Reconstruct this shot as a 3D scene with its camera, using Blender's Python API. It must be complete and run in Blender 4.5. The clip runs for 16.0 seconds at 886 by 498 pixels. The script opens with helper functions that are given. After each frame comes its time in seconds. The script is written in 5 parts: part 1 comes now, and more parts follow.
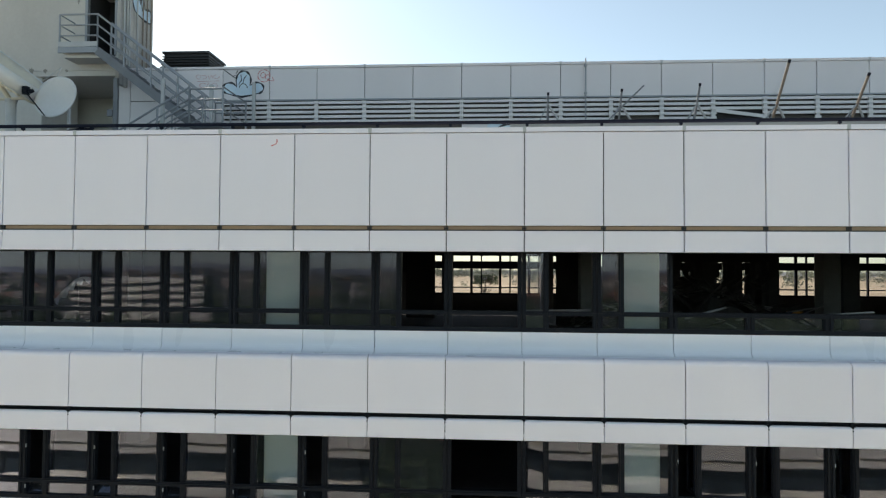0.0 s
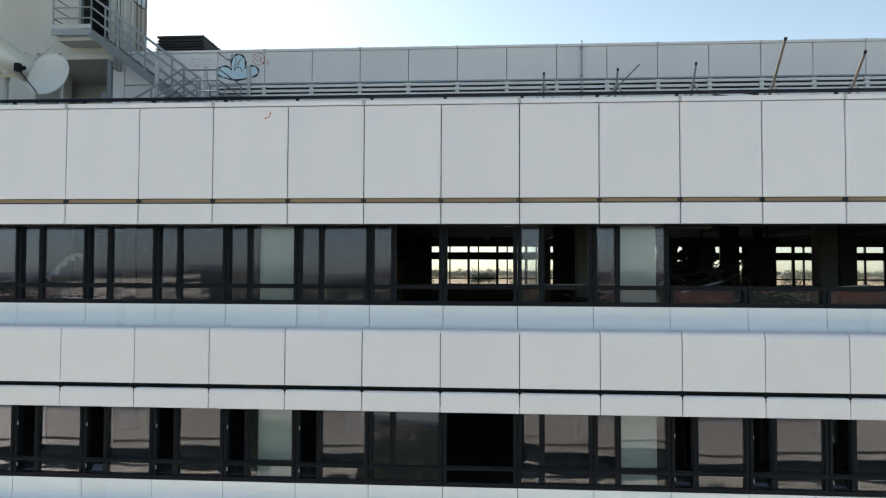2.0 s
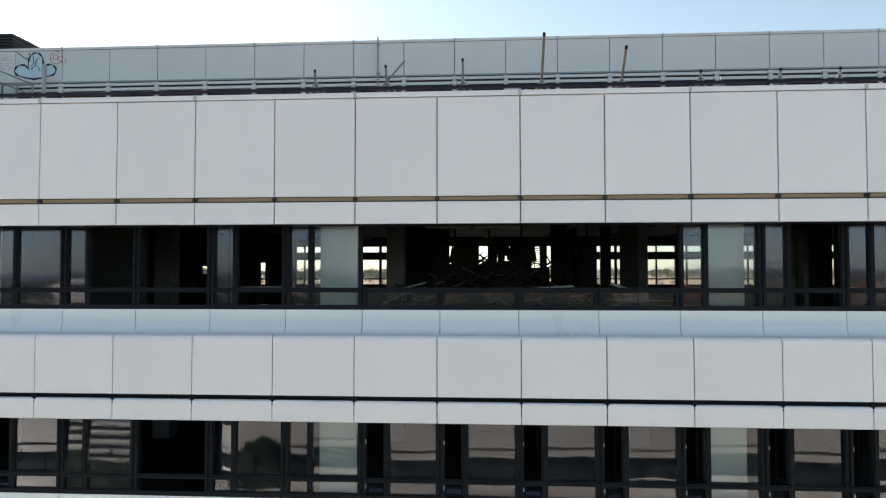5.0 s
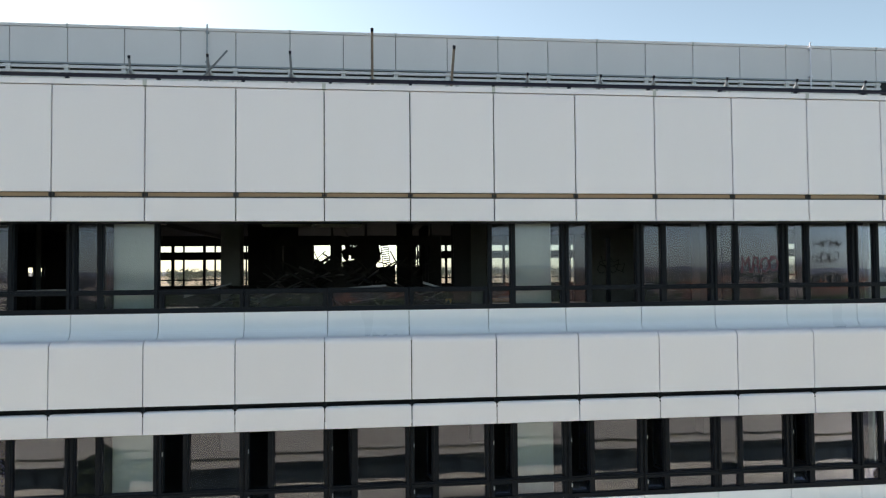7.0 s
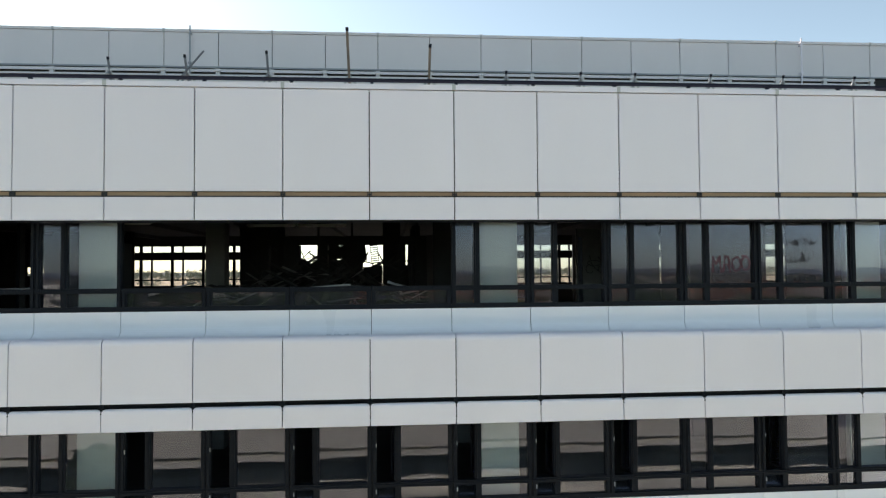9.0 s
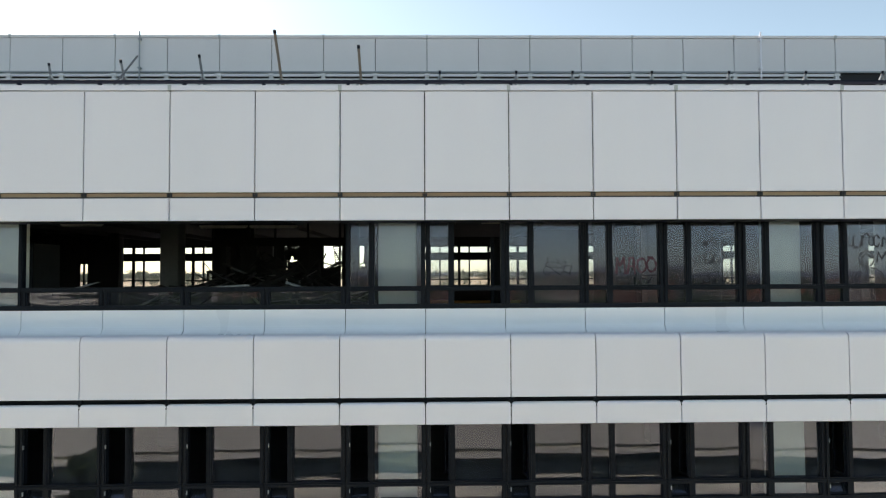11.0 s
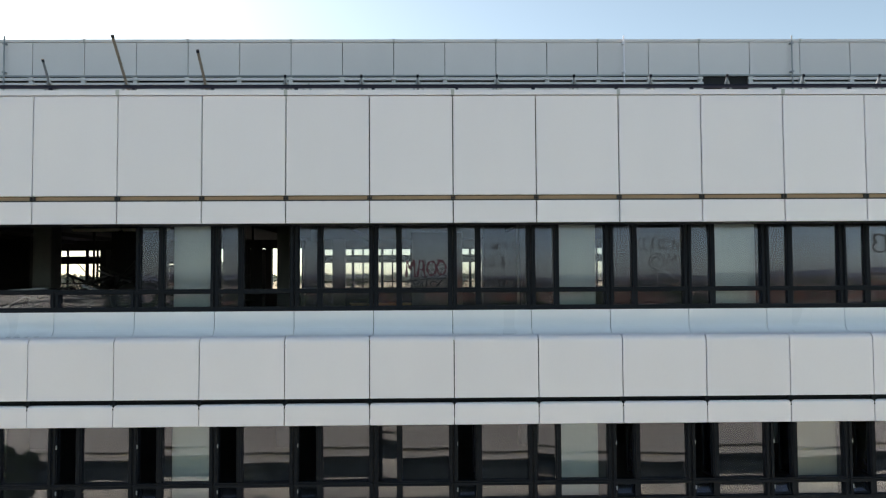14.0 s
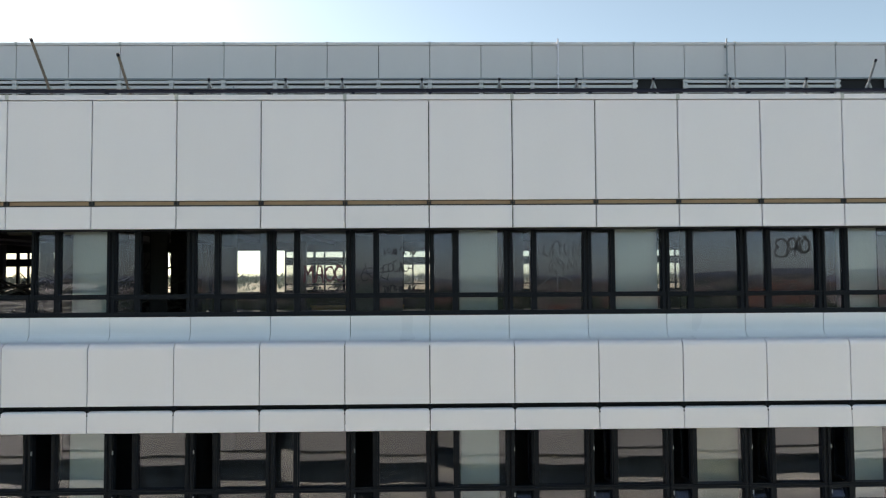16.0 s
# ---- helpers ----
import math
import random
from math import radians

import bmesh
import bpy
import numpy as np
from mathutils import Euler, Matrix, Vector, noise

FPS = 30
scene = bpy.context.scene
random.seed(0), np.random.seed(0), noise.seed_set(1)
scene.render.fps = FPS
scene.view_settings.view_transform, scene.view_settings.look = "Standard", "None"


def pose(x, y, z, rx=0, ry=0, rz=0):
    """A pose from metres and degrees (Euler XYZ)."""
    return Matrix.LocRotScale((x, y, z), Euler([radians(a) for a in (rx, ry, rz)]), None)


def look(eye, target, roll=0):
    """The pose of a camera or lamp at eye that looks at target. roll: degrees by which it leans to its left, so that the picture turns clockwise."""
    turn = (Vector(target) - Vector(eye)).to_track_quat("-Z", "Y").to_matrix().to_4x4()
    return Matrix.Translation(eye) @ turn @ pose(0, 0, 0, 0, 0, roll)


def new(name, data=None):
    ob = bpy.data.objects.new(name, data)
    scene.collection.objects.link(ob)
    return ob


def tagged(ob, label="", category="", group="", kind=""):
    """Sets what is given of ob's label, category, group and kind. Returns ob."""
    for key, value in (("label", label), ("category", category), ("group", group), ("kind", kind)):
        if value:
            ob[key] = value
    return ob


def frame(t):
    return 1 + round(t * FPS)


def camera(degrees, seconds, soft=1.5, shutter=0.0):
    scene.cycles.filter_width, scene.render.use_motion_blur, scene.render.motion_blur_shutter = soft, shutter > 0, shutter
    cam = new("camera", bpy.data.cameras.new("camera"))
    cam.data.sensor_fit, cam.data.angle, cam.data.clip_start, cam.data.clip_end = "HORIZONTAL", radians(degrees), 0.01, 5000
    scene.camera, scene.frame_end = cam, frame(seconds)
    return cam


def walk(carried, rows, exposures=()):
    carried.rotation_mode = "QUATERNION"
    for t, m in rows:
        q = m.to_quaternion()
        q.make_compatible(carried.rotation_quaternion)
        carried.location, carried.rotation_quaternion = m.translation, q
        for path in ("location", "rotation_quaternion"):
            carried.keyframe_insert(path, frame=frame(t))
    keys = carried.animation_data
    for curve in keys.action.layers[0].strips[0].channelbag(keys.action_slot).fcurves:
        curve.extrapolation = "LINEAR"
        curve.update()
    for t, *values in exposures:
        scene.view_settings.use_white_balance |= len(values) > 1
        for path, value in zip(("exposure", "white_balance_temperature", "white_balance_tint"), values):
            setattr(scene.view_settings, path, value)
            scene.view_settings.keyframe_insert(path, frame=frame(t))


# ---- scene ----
cam = camera(68.3, 16.0, soft=1.25)
ROWS = [
    (0.0, 9.774, -12.571, 26.213, 3.78, 1.77, -0.36),
    (0.5, 9.788, -12.596, 25.930, 3.74, 1.86, -0.33),
    (1.0, 9.817, -12.595, 25.736, 3.68, 1.91, -0.30),
    (1.5, 9.807, -12.548, 25.662, 3.70, 1.90, -0.24),
    (2.0, 9.836, -12.463, 25.656, 3.63, 1.91, -0.22),
    (2.5, 10.264, -12.353, 25.659, 3.64, 1.89, -0.20),
    (3.0, 11.078, -12.246, 25.660, 3.58, 1.92, -0.17),
    (3.5, 12.156, -12.173, 25.681, 3.66, 1.92, -0.12),
    (4.0, 13.422, -12.055, 25.689, 3.63, 1.93, -0.08),
    (4.5, 14.708, -11.893, 25.702, 3.73, 1.91, -0.01),
    (5.0, 15.840, -11.739, 25.709, 3.57, 1.87, 0.05),
    (5.2, 16.240, -11.690, 25.706, 3.30, 1.86, 0.08),
    (7.3, 17.465, -11.470, 25.705, -6.42, 1.76, 0.49),
    (7.5, 17.560, -11.482, 25.701, -6.42, 1.76, 0.49),
    (8.0, 17.786, -11.486, 25.687, -6.43, 1.76, 0.48),
    (8.2, 17.862, -11.490, 25.684, -6.30, 1.77, 0.48),
    (10.3, 20.052, -11.487, 25.635, -1.06, 1.98, 0.27),
    (10.5, 20.368, -11.497, 25.633, -0.98, 2.00, 0.26),
    (11.0, 21.125, -11.528, 25.631, -0.95, 2.04, 0.27),
    (11.5, 21.932, -11.573, 25.614, -0.91, 2.11, 0.27),
    (12.0, 22.719, -11.633, 25.602, -0.86, 2.19, 0.29),
    (12.5, 23.484, -11.685, 25.608, -0.81, 2.22, 0.29),
    (13.0, 24.213, -11.707, 25.617, -0.80, 2.18, 0.31),
    (13.5, 24.801, -11.690, 25.626, -0.77, 2.21, 0.31),
    (14.0, 25.149, -11.675, 25.630, -0.79, 2.22, 0.32),
    (14.5, 25.589, -11.659, 25.626, -0.82, 2.21, 0.31),
    (15.0, 26.149, -11.638, 25.623, -0.80, 2.24, 0.31),
    (15.5, 26.747, -11.643, 25.627, -0.81, 2.25, 0.31),
    (16.0, 27.069, -11.639, 25.712, -0.85, 2.27, 0.34),
]
walk(cam, [(t, pose(x, y, z, 90 + pitch, roll, yaw)) for t, x, y, z, yaw, pitch, roll in ROWS],
     exposures=[(0.0, 0.98, 6880, 15.6), (1.0, 1.06, 6880, 15.6), (5.0, 1.08, 6880, 15.6), (8.0, 1.03, 6880, 15.6), (11.0, 1.07, 6880, 15.6), (16.0, 0.94, 6880, 15.6)])

# ---- light ----
SUN_AZ, SUN_EL = -42.0, 37.0  # degrees clockwise from +y, and above the horizon
world = bpy.data.worlds.new("sky")
scene.world = world
world.use_nodes = True
wn = world.node_tree.nodes
sky = wn.new("ShaderNodeTexSky")
sky.sky_type = "NISHITA"
sky.sun_disc = False
sky.sun_elevation, sky.sun_rotation = radians(SUN_EL), radians(SUN_AZ)
sky.air_density, sky.dust_density, sky.ozone_density = 0.7, 0.6, 0.0
wn["Background"].inputs["Strength"].default_value = 0.119
haze = wn.new("ShaderNodeMix")  # humid summer air turns the blue towards cyan
haze.data_type, haze.blend_type = "RGBA", "MULTIPLY"
haze.inputs[0].default_value = 1.0
haze.inputs[7].default_value = (0.87, 1.045, 0.91, 1)
world.node_tree.links.new(sky.outputs[0], haze.inputs[6])
pale = wn.new("ShaderNodeHueSaturation")
pale.inputs["Saturation"].default_value = 0.80
world.node_tree.links.new(haze.outputs[2], pale.inputs["Color"])
world.node_tree.links.new(pale.outputs[0], wn["Background"].inputs[0])
sun = new("sun", bpy.data.lights.new("sun", "SUN"))
sun.data.energy, sun.data.angle, sun.data.color = 4.8, radians(0.5), (1.0, 0.92, 0.81)
sd = Vector((math.sin(radians(SUN_AZ)) * math.cos(radians(SUN_EL)), math.cos(radians(SUN_AZ)) * math.cos(radians(SUN_EL)), math.sin(radians(SUN_EL))))
sun.matrix_world = look(sd * 60 + Vector((15, 0, 25)), (15, 0, 25))


# ---- materials ----
def material(name, color, rough=0.6, metal=0.0, grain=0.06, scale=8.0, stain=0.08, stain_scale=0.8, bump=0.02, spread=0.0, streak=0.0, spec=0.5):
    m = bpy.data.materials.new(name)
    m.use_nodes = True
    nt = m.node_tree
    n, l = nt.nodes, nt.links
    p = n["Principled BSDF"]
    geo = n.new("ShaderNodeNewGeometry")
    fine = n.new("ShaderNodeTexNoise")
    fine.inputs["Scale"].default_value, fine.inputs["Detail"].default_value = scale, 6
    l.new(geo.outputs["Position"], fine.inputs["Vector"])
    big = n.new("ShaderNodeTexNoise")
    big.inputs["Scale"].default_value, big.inputs["Detail"].default_value = stain_scale, 4
    if streak:
        mp = n.new("ShaderNodeMapping")
        mp.inputs["Scale"].default_value = (streak, streak, 0.35)
        l.new(geo.outputs["Position"], mp.inputs["Vector"])
        l.new(mp.outputs[0], big.inputs["Vector"])
    else:
        l.new(geo.outputs["Position"], big.inputs["Vector"])

    def math_node(op, a, b):
        k = n.new("ShaderNodeMath")
        k.operation = op
        for i, v in enumerate((a, b)):
            if isinstance(v, (int, float)):
                k.inputs[i].default_value = v
            else:
                l.new(v, k.inputs[i])
        return k.outputs[0]

    f = math_node("MULTIPLY", math_node("SUBTRACT", fine.outputs[0], 0.5), 2 * grain)
    b = math_node("MULTIPLY", math_node("SUBTRACT", big.outputs[0], 0.5), 2.4 * stain)
    v = math_node("ADD", math_node("ADD", f, b), 1.0)
    if spread:
        info = n.new("ShaderNodeObjectInfo")
        v = math_node("ADD", v, math_node("MULTIPLY", math_node("SUBTRACT", info.outputs["Random"], 0.5), 2 * spread))
    hsv = n.new("ShaderNodeHueSaturation")
    hsv.inputs["Color"].default_value = (*color, 1)
    l.new(v, hsv.inputs["Value"])
    l.new(hsv.outputs[0], p.inputs["Base Color"])
    p.inputs["Roughness"].default_value, p.inputs["Metallic"].default_value = rough, metal
    p.inputs["Specular IOR Level"].default_value = spec
    l.new(math_node("ADD", math_node("MULTIPLY", math_node("SUBTRACT", big.outputs[0], 0.5), 0.25), rough), p.inputs["Roughness"])
    if bump:
        bn = n.new("ShaderNodeBump")
        bn.inputs["Strength"].default_value, bn.inputs["Distance"].default_value = 0.5, bump
        l.new(fine.outputs[0], bn.inputs["Height"])
        l.new(bn.outputs[0], p.inputs["Normal"])
    return m


def glass(name, tint, ior, dirt=0.035):
    """Tinted pane: straight view through, mirror part by Fresnel, a thin uneven film of dust."""
    m = bpy.data.materials.new(name)
    m.use_nodes = True
    nt = m.node_tree
    n, l = nt.nodes, nt.links
    n.remove(n["Principled BSDF"])
    tr = n.new("ShaderNodeBsdfTransparent")
    tr.inputs[0].default_value = (*tint, 1)
    gl = n.new("ShaderNodeBsdfGlossy")
    gl.inputs["Roughness"].default_value = 0.0
    gl.inputs["Color"].default_value = (0.70, 0.71, 0.95, 1)
    fr = n.new("ShaderNodeFresnel")
    fr.inputs["IOR"].default_value = ior
    mix = n.new("ShaderNodeMixShader")
    l.new(fr.outputs[0], mix.inputs[0])
    l.new(tr.outputs[0], mix.inputs[1])
    l.new(gl.outputs[0], mix.inputs[2])
    dust = n.new("ShaderNodeBsdfDiffuse")
    dust.inputs[0].default_value = (0.46, 0.47, 0.48, 1)
    geo = n.new("ShaderNodeNewGeometry")
    mp = n.new("ShaderNodeMapping")
    mp.inputs["Scale"].default_value = (2.2, 2.2, 0.7)
    tex = n.new("ShaderNodeTexNoise")
    tex.inputs["Scale"].default_value, tex.inputs["Detail"].default_value = 1.6, 7
    ramp = n.new("ShaderNodeMapRange")
    for name_, val in zip(("From Min", "From Max", "To Min", "To Max"), (0.35, 0.75, dirt * 0.25, dirt)):
        ramp.inputs[name_].default_value = val
    film = n.new("ShaderNodeMixShader")
    l.new(geo.outputs["Position"], mp.inputs["Vector"])
    l.new(mp.outputs[0], tex.inputs["Vector"])
    l.new(tex.outputs[0], ramp.inputs["Value"])
    l.new(ramp.outputs[0], film.inputs[0])
    l.new(mix.outputs[0], film.inputs[1])
    l.new(dust.outputs[0], film.inputs[2])
    l.new(film.outputs[0], n["Material Output"].inputs["Surface"])
    return m


PANEL = material("white enamelled aluminium", (0.81, 0.785, 0.84), 0.33, 0.0, 0.012, 30, 0.03, 0.5, 0.0, 0.018, streak=1.6)
# Panel white made lighter and cooler: sky light on the sills is in the colour.
SILLM = material("panel white lightened cool for sky light", (0.84, 0.845, 0.875), 0.3, 0.0, 0.012, 30, 0.04, 0.5, 0.0, 0.018, streak=1.6)
PANEL_ROOF = material("weathered grey white aluminium", (0.71, 0.685, 0.695), 0.6, 0.0, 0.02, 25, 0.05, 0.6, 0.0, 0.025, streak=1.4)
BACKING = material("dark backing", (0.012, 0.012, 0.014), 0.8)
TAN = material("tan insulation strip", (0.37, 0.255, 0.165), 0.8, 0, 0.1, 14, 0.12, 1.5)
FRAME = material("dark blue black anodised frame", (0.008, 0.0105, 0.0155), 0.45, 0.0, 0.1, 20, 0.15, 1.5, 0.0, spec=0.1)
GLASS = glass("tinted window glass", (0.83, 0.86, 0.87), 1.52)
GLASS_BACK = glass("clear window glass", (0.80, 0.79, 0.80), 1.5, 0.02)
CONCRETE = material("raw concrete", (0.36, 0.35, 0.33), 0.85, 0, 0.12, 9, 0.18, 0.7, 0.01)
BEIGE = material("beige painted concrete", (0.55, 0.53, 0.49), 0.85, 0, 0.06, 12, 0.26, 0.45, 0.008, streak=1.2)
# Near-black albedo puts the unlit rooms' shade into the colour.
UNLITM = material("near-black board darkened for unlit rooms", (0.032, 0.031, 0.031), 0.85, 0, 0.2, 6, 0.3, 0.5)
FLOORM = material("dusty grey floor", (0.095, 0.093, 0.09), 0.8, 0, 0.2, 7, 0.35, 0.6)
PLASTER = material("dusty bare plasterboard", (0.82, 0.77, 0.69), 0.85, 0, 0.1, 8, 0.3, 1.2)
# Plaster lowered in tone too, with the room's shade in its colour.
WALLIN = material("grey plaster darkened for unlit rooms", (0.08, 0.08, 0.08), 0.85, 0, 0.1, 8, 0.3, 0.5)
COLIN = material("dusty grey concrete column", (0.24, 0.24, 0.23), 0.85, 0, 0.1, 8, 0.2, 0.8)
COLM = material("pale green grey painted column", (0.70, 0.75, 0.68), 0.6, 0, 0.04, 10, 0.1, 0.6, streak=1.0)
STEEL = material("galvanised grey steel", (0.30, 0.32, 0.34), 0.5, 0.3, 0.08, 20, 0.15, 2.0)
LIGHTSTEEL = material("pale grey painted steel", (0.46, 0.47, 0.47), 0.55, 0.1, 0.08, 20, 0.2, 2.0)
RUST = material("weathered brownish steel", (0.23, 0.185, 0.145), 0.65, 0.1, 0.2, 18, 0.3, 3.0)
BLACK = material("black plastic pipe", (0.011, 0.013, 0.022), 0.75, spec=0.15)
DISHM = material("off white satellite dish", (0.58, 0.60, 0.60), 0.5, 0, 0.03, 12, 0.08, 1.5)
DISHB = material("cream dish back", (0.62, 0.56, 0.44), 0.6, 0, 0.05, 12, 0.12, 1.5)
STAIRM = material("dull dark grey painted steel", (0.19, 0.20, 0.215), 0.6, 0.0, 0.08, 20, 0.18, 2.0, 0.0, spec=0.3)
STAINED = material("water-streaked concrete", (0.40, 0.385, 0.36), 0.9, 0, 0.15, 14, 0.75, 1.0, 0.01, streak=5.0)
BRACKETM = material("dull black metal bracket and joint line", (0.05, 0.05, 0.052), 0.7, 0, 0.1, 20, 0.1, 2.0, 0.0, spec=0.2)
GRIME = material("dark water stain", (0.27, 0.255, 0.225), 0.9, 0, 0.3, 30, 0.5, 4.0, 0.0)
# Dark tone carries the shade between the louvre slats.
LOUVRE_BACK = material("louvre backing with shade in its colour", (0.085, 0.078, 0.072), 0.85, 0, 0.2, 6, 0.3, 0.8, 0.0)
VENTM = material("black metal vent", (0.02, 0.02, 0.022), 0.5)
SLAT = material("pale louvre slat", (0.69, 0.67, 0.67), 0.45, 0.0, 0.03, 15, 0.1, 1.2, 0.0, 0.0, streak=1.5)
ROOFM = material("grey roof membrane", (0.25, 0.25, 0.25), 0.9, 0, 0.1, 6, 0.2, 0.4)
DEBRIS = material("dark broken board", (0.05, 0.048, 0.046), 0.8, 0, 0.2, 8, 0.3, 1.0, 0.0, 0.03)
DEBRIS_PALE = material("pale metal strip", (0.22, 0.22, 0.215), 0.5, 0.2, 0.1, 10, 0.2, 1.0)
BLUE = material("pale blue spray paint", (0.56, 0.70, 0.80), 0.6, 0, 0.04, 30, 0.08, 3.0)
BLACKP = material("black spray paint", (0.02, 0.022, 0.03), 0.6)
REDP = material("faded red spray paint", (0.55, 0.10, 0.10), 0.6)
GLASSRED = material("dark red spray paint on glass", (0.062, 0.018, 0.030), 0.6)
REDLIGHT = material("washed out pink spray paint", (0.56, 0.36, 0.36), 0.6)
YELLOW = material("ochre paint", (0.60, 0.36, 0.10), 0.6)
GREYP = material("dark grey spray paint", (0.035, 0.038, 0.046), 0.7)
GREYF = material("thin grey spray paint", (0.06, 0.064, 0.075), 0.7)
GROUND = material("dry scrub and fields", (0.050, 0.050, 0.048), 0.95, 0, 0.4, 0.03, 0.9, 0.006)
ASPHALT = material("asphalt", (0.05, 0.05, 0.05), 0.9, 0, 0.2, 3, 0.3, 0.1)
# Foliage paled so that the haze of distance sits in its colour.
FARLEAF = material("distant foliage with haze in the colour", (0.19, 0.215, 0.165), 0.85, 0, 0.4, 0.05, 0.4, 0.02)
LEAF = material("olive green foliage", (0.055, 0.085, 0.03), 0.8, 0, 0.5, 0.6, 0.5, 0.1)
TERRA = material("terracotta render", (0.20, 0.115, 0.08), 0.85, 0, 0.1, 2, 0.2, 0.1, 0.0, 0.1)
OCHREW = material("ochre render", (0.36, 0.32, 0.26), 0.85, 0, 0.1, 2, 0.2, 0.1, 0.0, 0.1)
ROOFT = material("clay roof tiles", (0.30, 0.13, 0.07), 0.85, 0, 0.2, 3, 0.3, 0.3)
DARKWIN = material("dark window", (0.028, 0.042, 0.046), 0.15, bump=0.0)


# ---- building helpers ----
def bx(bm, x0, x1, y0, y1, z0, z1, m=None):
    r = bmesh.ops.create_cube(bm, size=1)["verts"]
    t = Matrix.Translation(((x0 + x1) / 2, (y0 + y1) / 2, (z0 + z1) / 2)) @ Matrix.Diagonal((x1 - x0, y1 - y0, z1 - z0, 1))
    bmesh.ops.transform(bm, matrix=m @ t if m else t, verts=r)
    return r


def prof(bm, pts, x0, x1):
    """A closed outline in y, z drawn along x."""
    a = [bm.verts.new((x0, y, z)) for y, z in pts]
    b = [bm.verts.new((x1, y, z)) for y, z in pts]
    k = len(pts)
    for i in range(k):
        bm.faces.new((a[i], a[(i + 1) % k], b[(i + 1) % k], b[i]))
    bm.faces.new(a[::-1])
    bm.faces.new(b)
    bmesh.ops.recalc_face_normals(bm, faces=bm.faces)


def rod(bm, p, q, r=0.02, seg=8, r2=None):
    p, q = Vector(p), Vector(q)
    d = q - p
    v = bmesh.ops.create_cone(bm, cap_ends=True, segments=seg, radius1=r, radius2=r if r2 is None else r2, depth=d.length)["verts"]
    bmesh.ops.transform(bm, matrix=Matrix.Translation((p + q) / 2) @ d.to_track_quat("Z", "Y").to_matrix().to_4x4(), verts=v)
    return v


def beam(bm, p, q, w, h, up=(0, 0, 1)):
    """A rectangular bar from p to q, w wide and h high."""
    p, q = Vector(p), Vector(q)
    d = (q - p).normalized()
    s = d.cross(Vector(up)).normalized()
    u = s.cross(d)
    m = Matrix((s, d, u)).transposed().to_4x4()
    m.translation = (p + q) / 2
    bx(bm, -w / 2, w / 2, -(q - p).length / 2, (q - p).length / 2, -h / 2, h / 2, m)


def finish(bm, name, mat, smooth=False):
    me = bpy.data.meshes.new(name)
    bm.to_mesh(me)
    bm.free()
    for f in me.polygons:
        f.use_smooth = smooth
    me.materials.append(mat)
    return me


def part(name, bm, mat, parent=None, label="", smooth=False):
    ob = new(name, finish(bm, name, mat, smooth))
    if parent:
        ob.parent = parent
    return tagged(ob, label)


def shared(name, me, parent, x=0.0, y=0.0, z=0.0):
    ob = new(name, me)
    ob.parent = parent
    ob.location = (x, y, z)
    return ob


def thing(name, label, category, group="", kind="", at=(0, 0, 0)):
    ob = new(name)
    ob.empty_display_size = 0.2
    ob.location = at
    return tagged(ob, label, category, group, kind)


def setting(name, bm, mat, label, category):
    return tagged(part(name, bm, mat), label, category, "", "structure")


# ---- plan ----
MOD = 1.5            # width of one facade module
N0, N1 = -7, 32      # first and last module
XL, XR = N0 * MOD, N1 * MOD
STOREY = 3.62
DEPTH = 21.7         # far facade
WIN_Y = 0.82         # plane of the glass

# ---- large structure ----
bm = bmesh.new()
bx(bm, XL, XR, 0.07, 0.55, 26.64, 28.84)
wall = setting("wall_front", bm, BACKING, "office block front wall clad in white metal panels", "wall")
bm = bmesh.new()
bx(bm, XL, XR, 0.04, 0.7, 23.50, 24.44)
bx(bm, XL, XR, 0.30, 0.7, 23.02, 23.50)
wall_mid = setting("wall_front_lower", bm, BACKING, "spandrel band clad in white metal panels", "wall")
bm = bmesh.new()
bx(bm, XL, XR, 0.04, 0.7, 0, 20.86)
wall_low = setting("wall_front_base", bm, PANEL, "plain lower front wall of the block", "wall")
bm = bmesh.new()
bx(bm, XL - 0.3, XL, 0.0, DEPTH + 0.3, 0, 28.9)
setting("wall_west", bm, PANEL, "plain end wall of the block", "wall")
bm = bmesh.new()
bx(bm, XR, XR + 0.3, 0.0, DEPTH + 0.3, 0, 28.9)
setting("wall_east", bm, PANEL, "plain end wall of the block", "wall")
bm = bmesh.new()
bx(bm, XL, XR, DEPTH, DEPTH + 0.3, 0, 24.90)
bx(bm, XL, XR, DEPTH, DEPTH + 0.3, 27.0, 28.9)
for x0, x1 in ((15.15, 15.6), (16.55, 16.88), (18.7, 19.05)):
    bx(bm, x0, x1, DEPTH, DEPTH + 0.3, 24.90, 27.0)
# The far wall is backlit; its near-black colour paints that shade.
back = setting("wall_back", bm, UNLITM, "far wall with a ribbon of windows", "wall")
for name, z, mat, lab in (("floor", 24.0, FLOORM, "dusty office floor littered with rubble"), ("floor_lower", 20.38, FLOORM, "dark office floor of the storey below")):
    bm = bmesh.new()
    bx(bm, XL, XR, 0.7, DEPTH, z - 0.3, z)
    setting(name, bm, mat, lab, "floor")
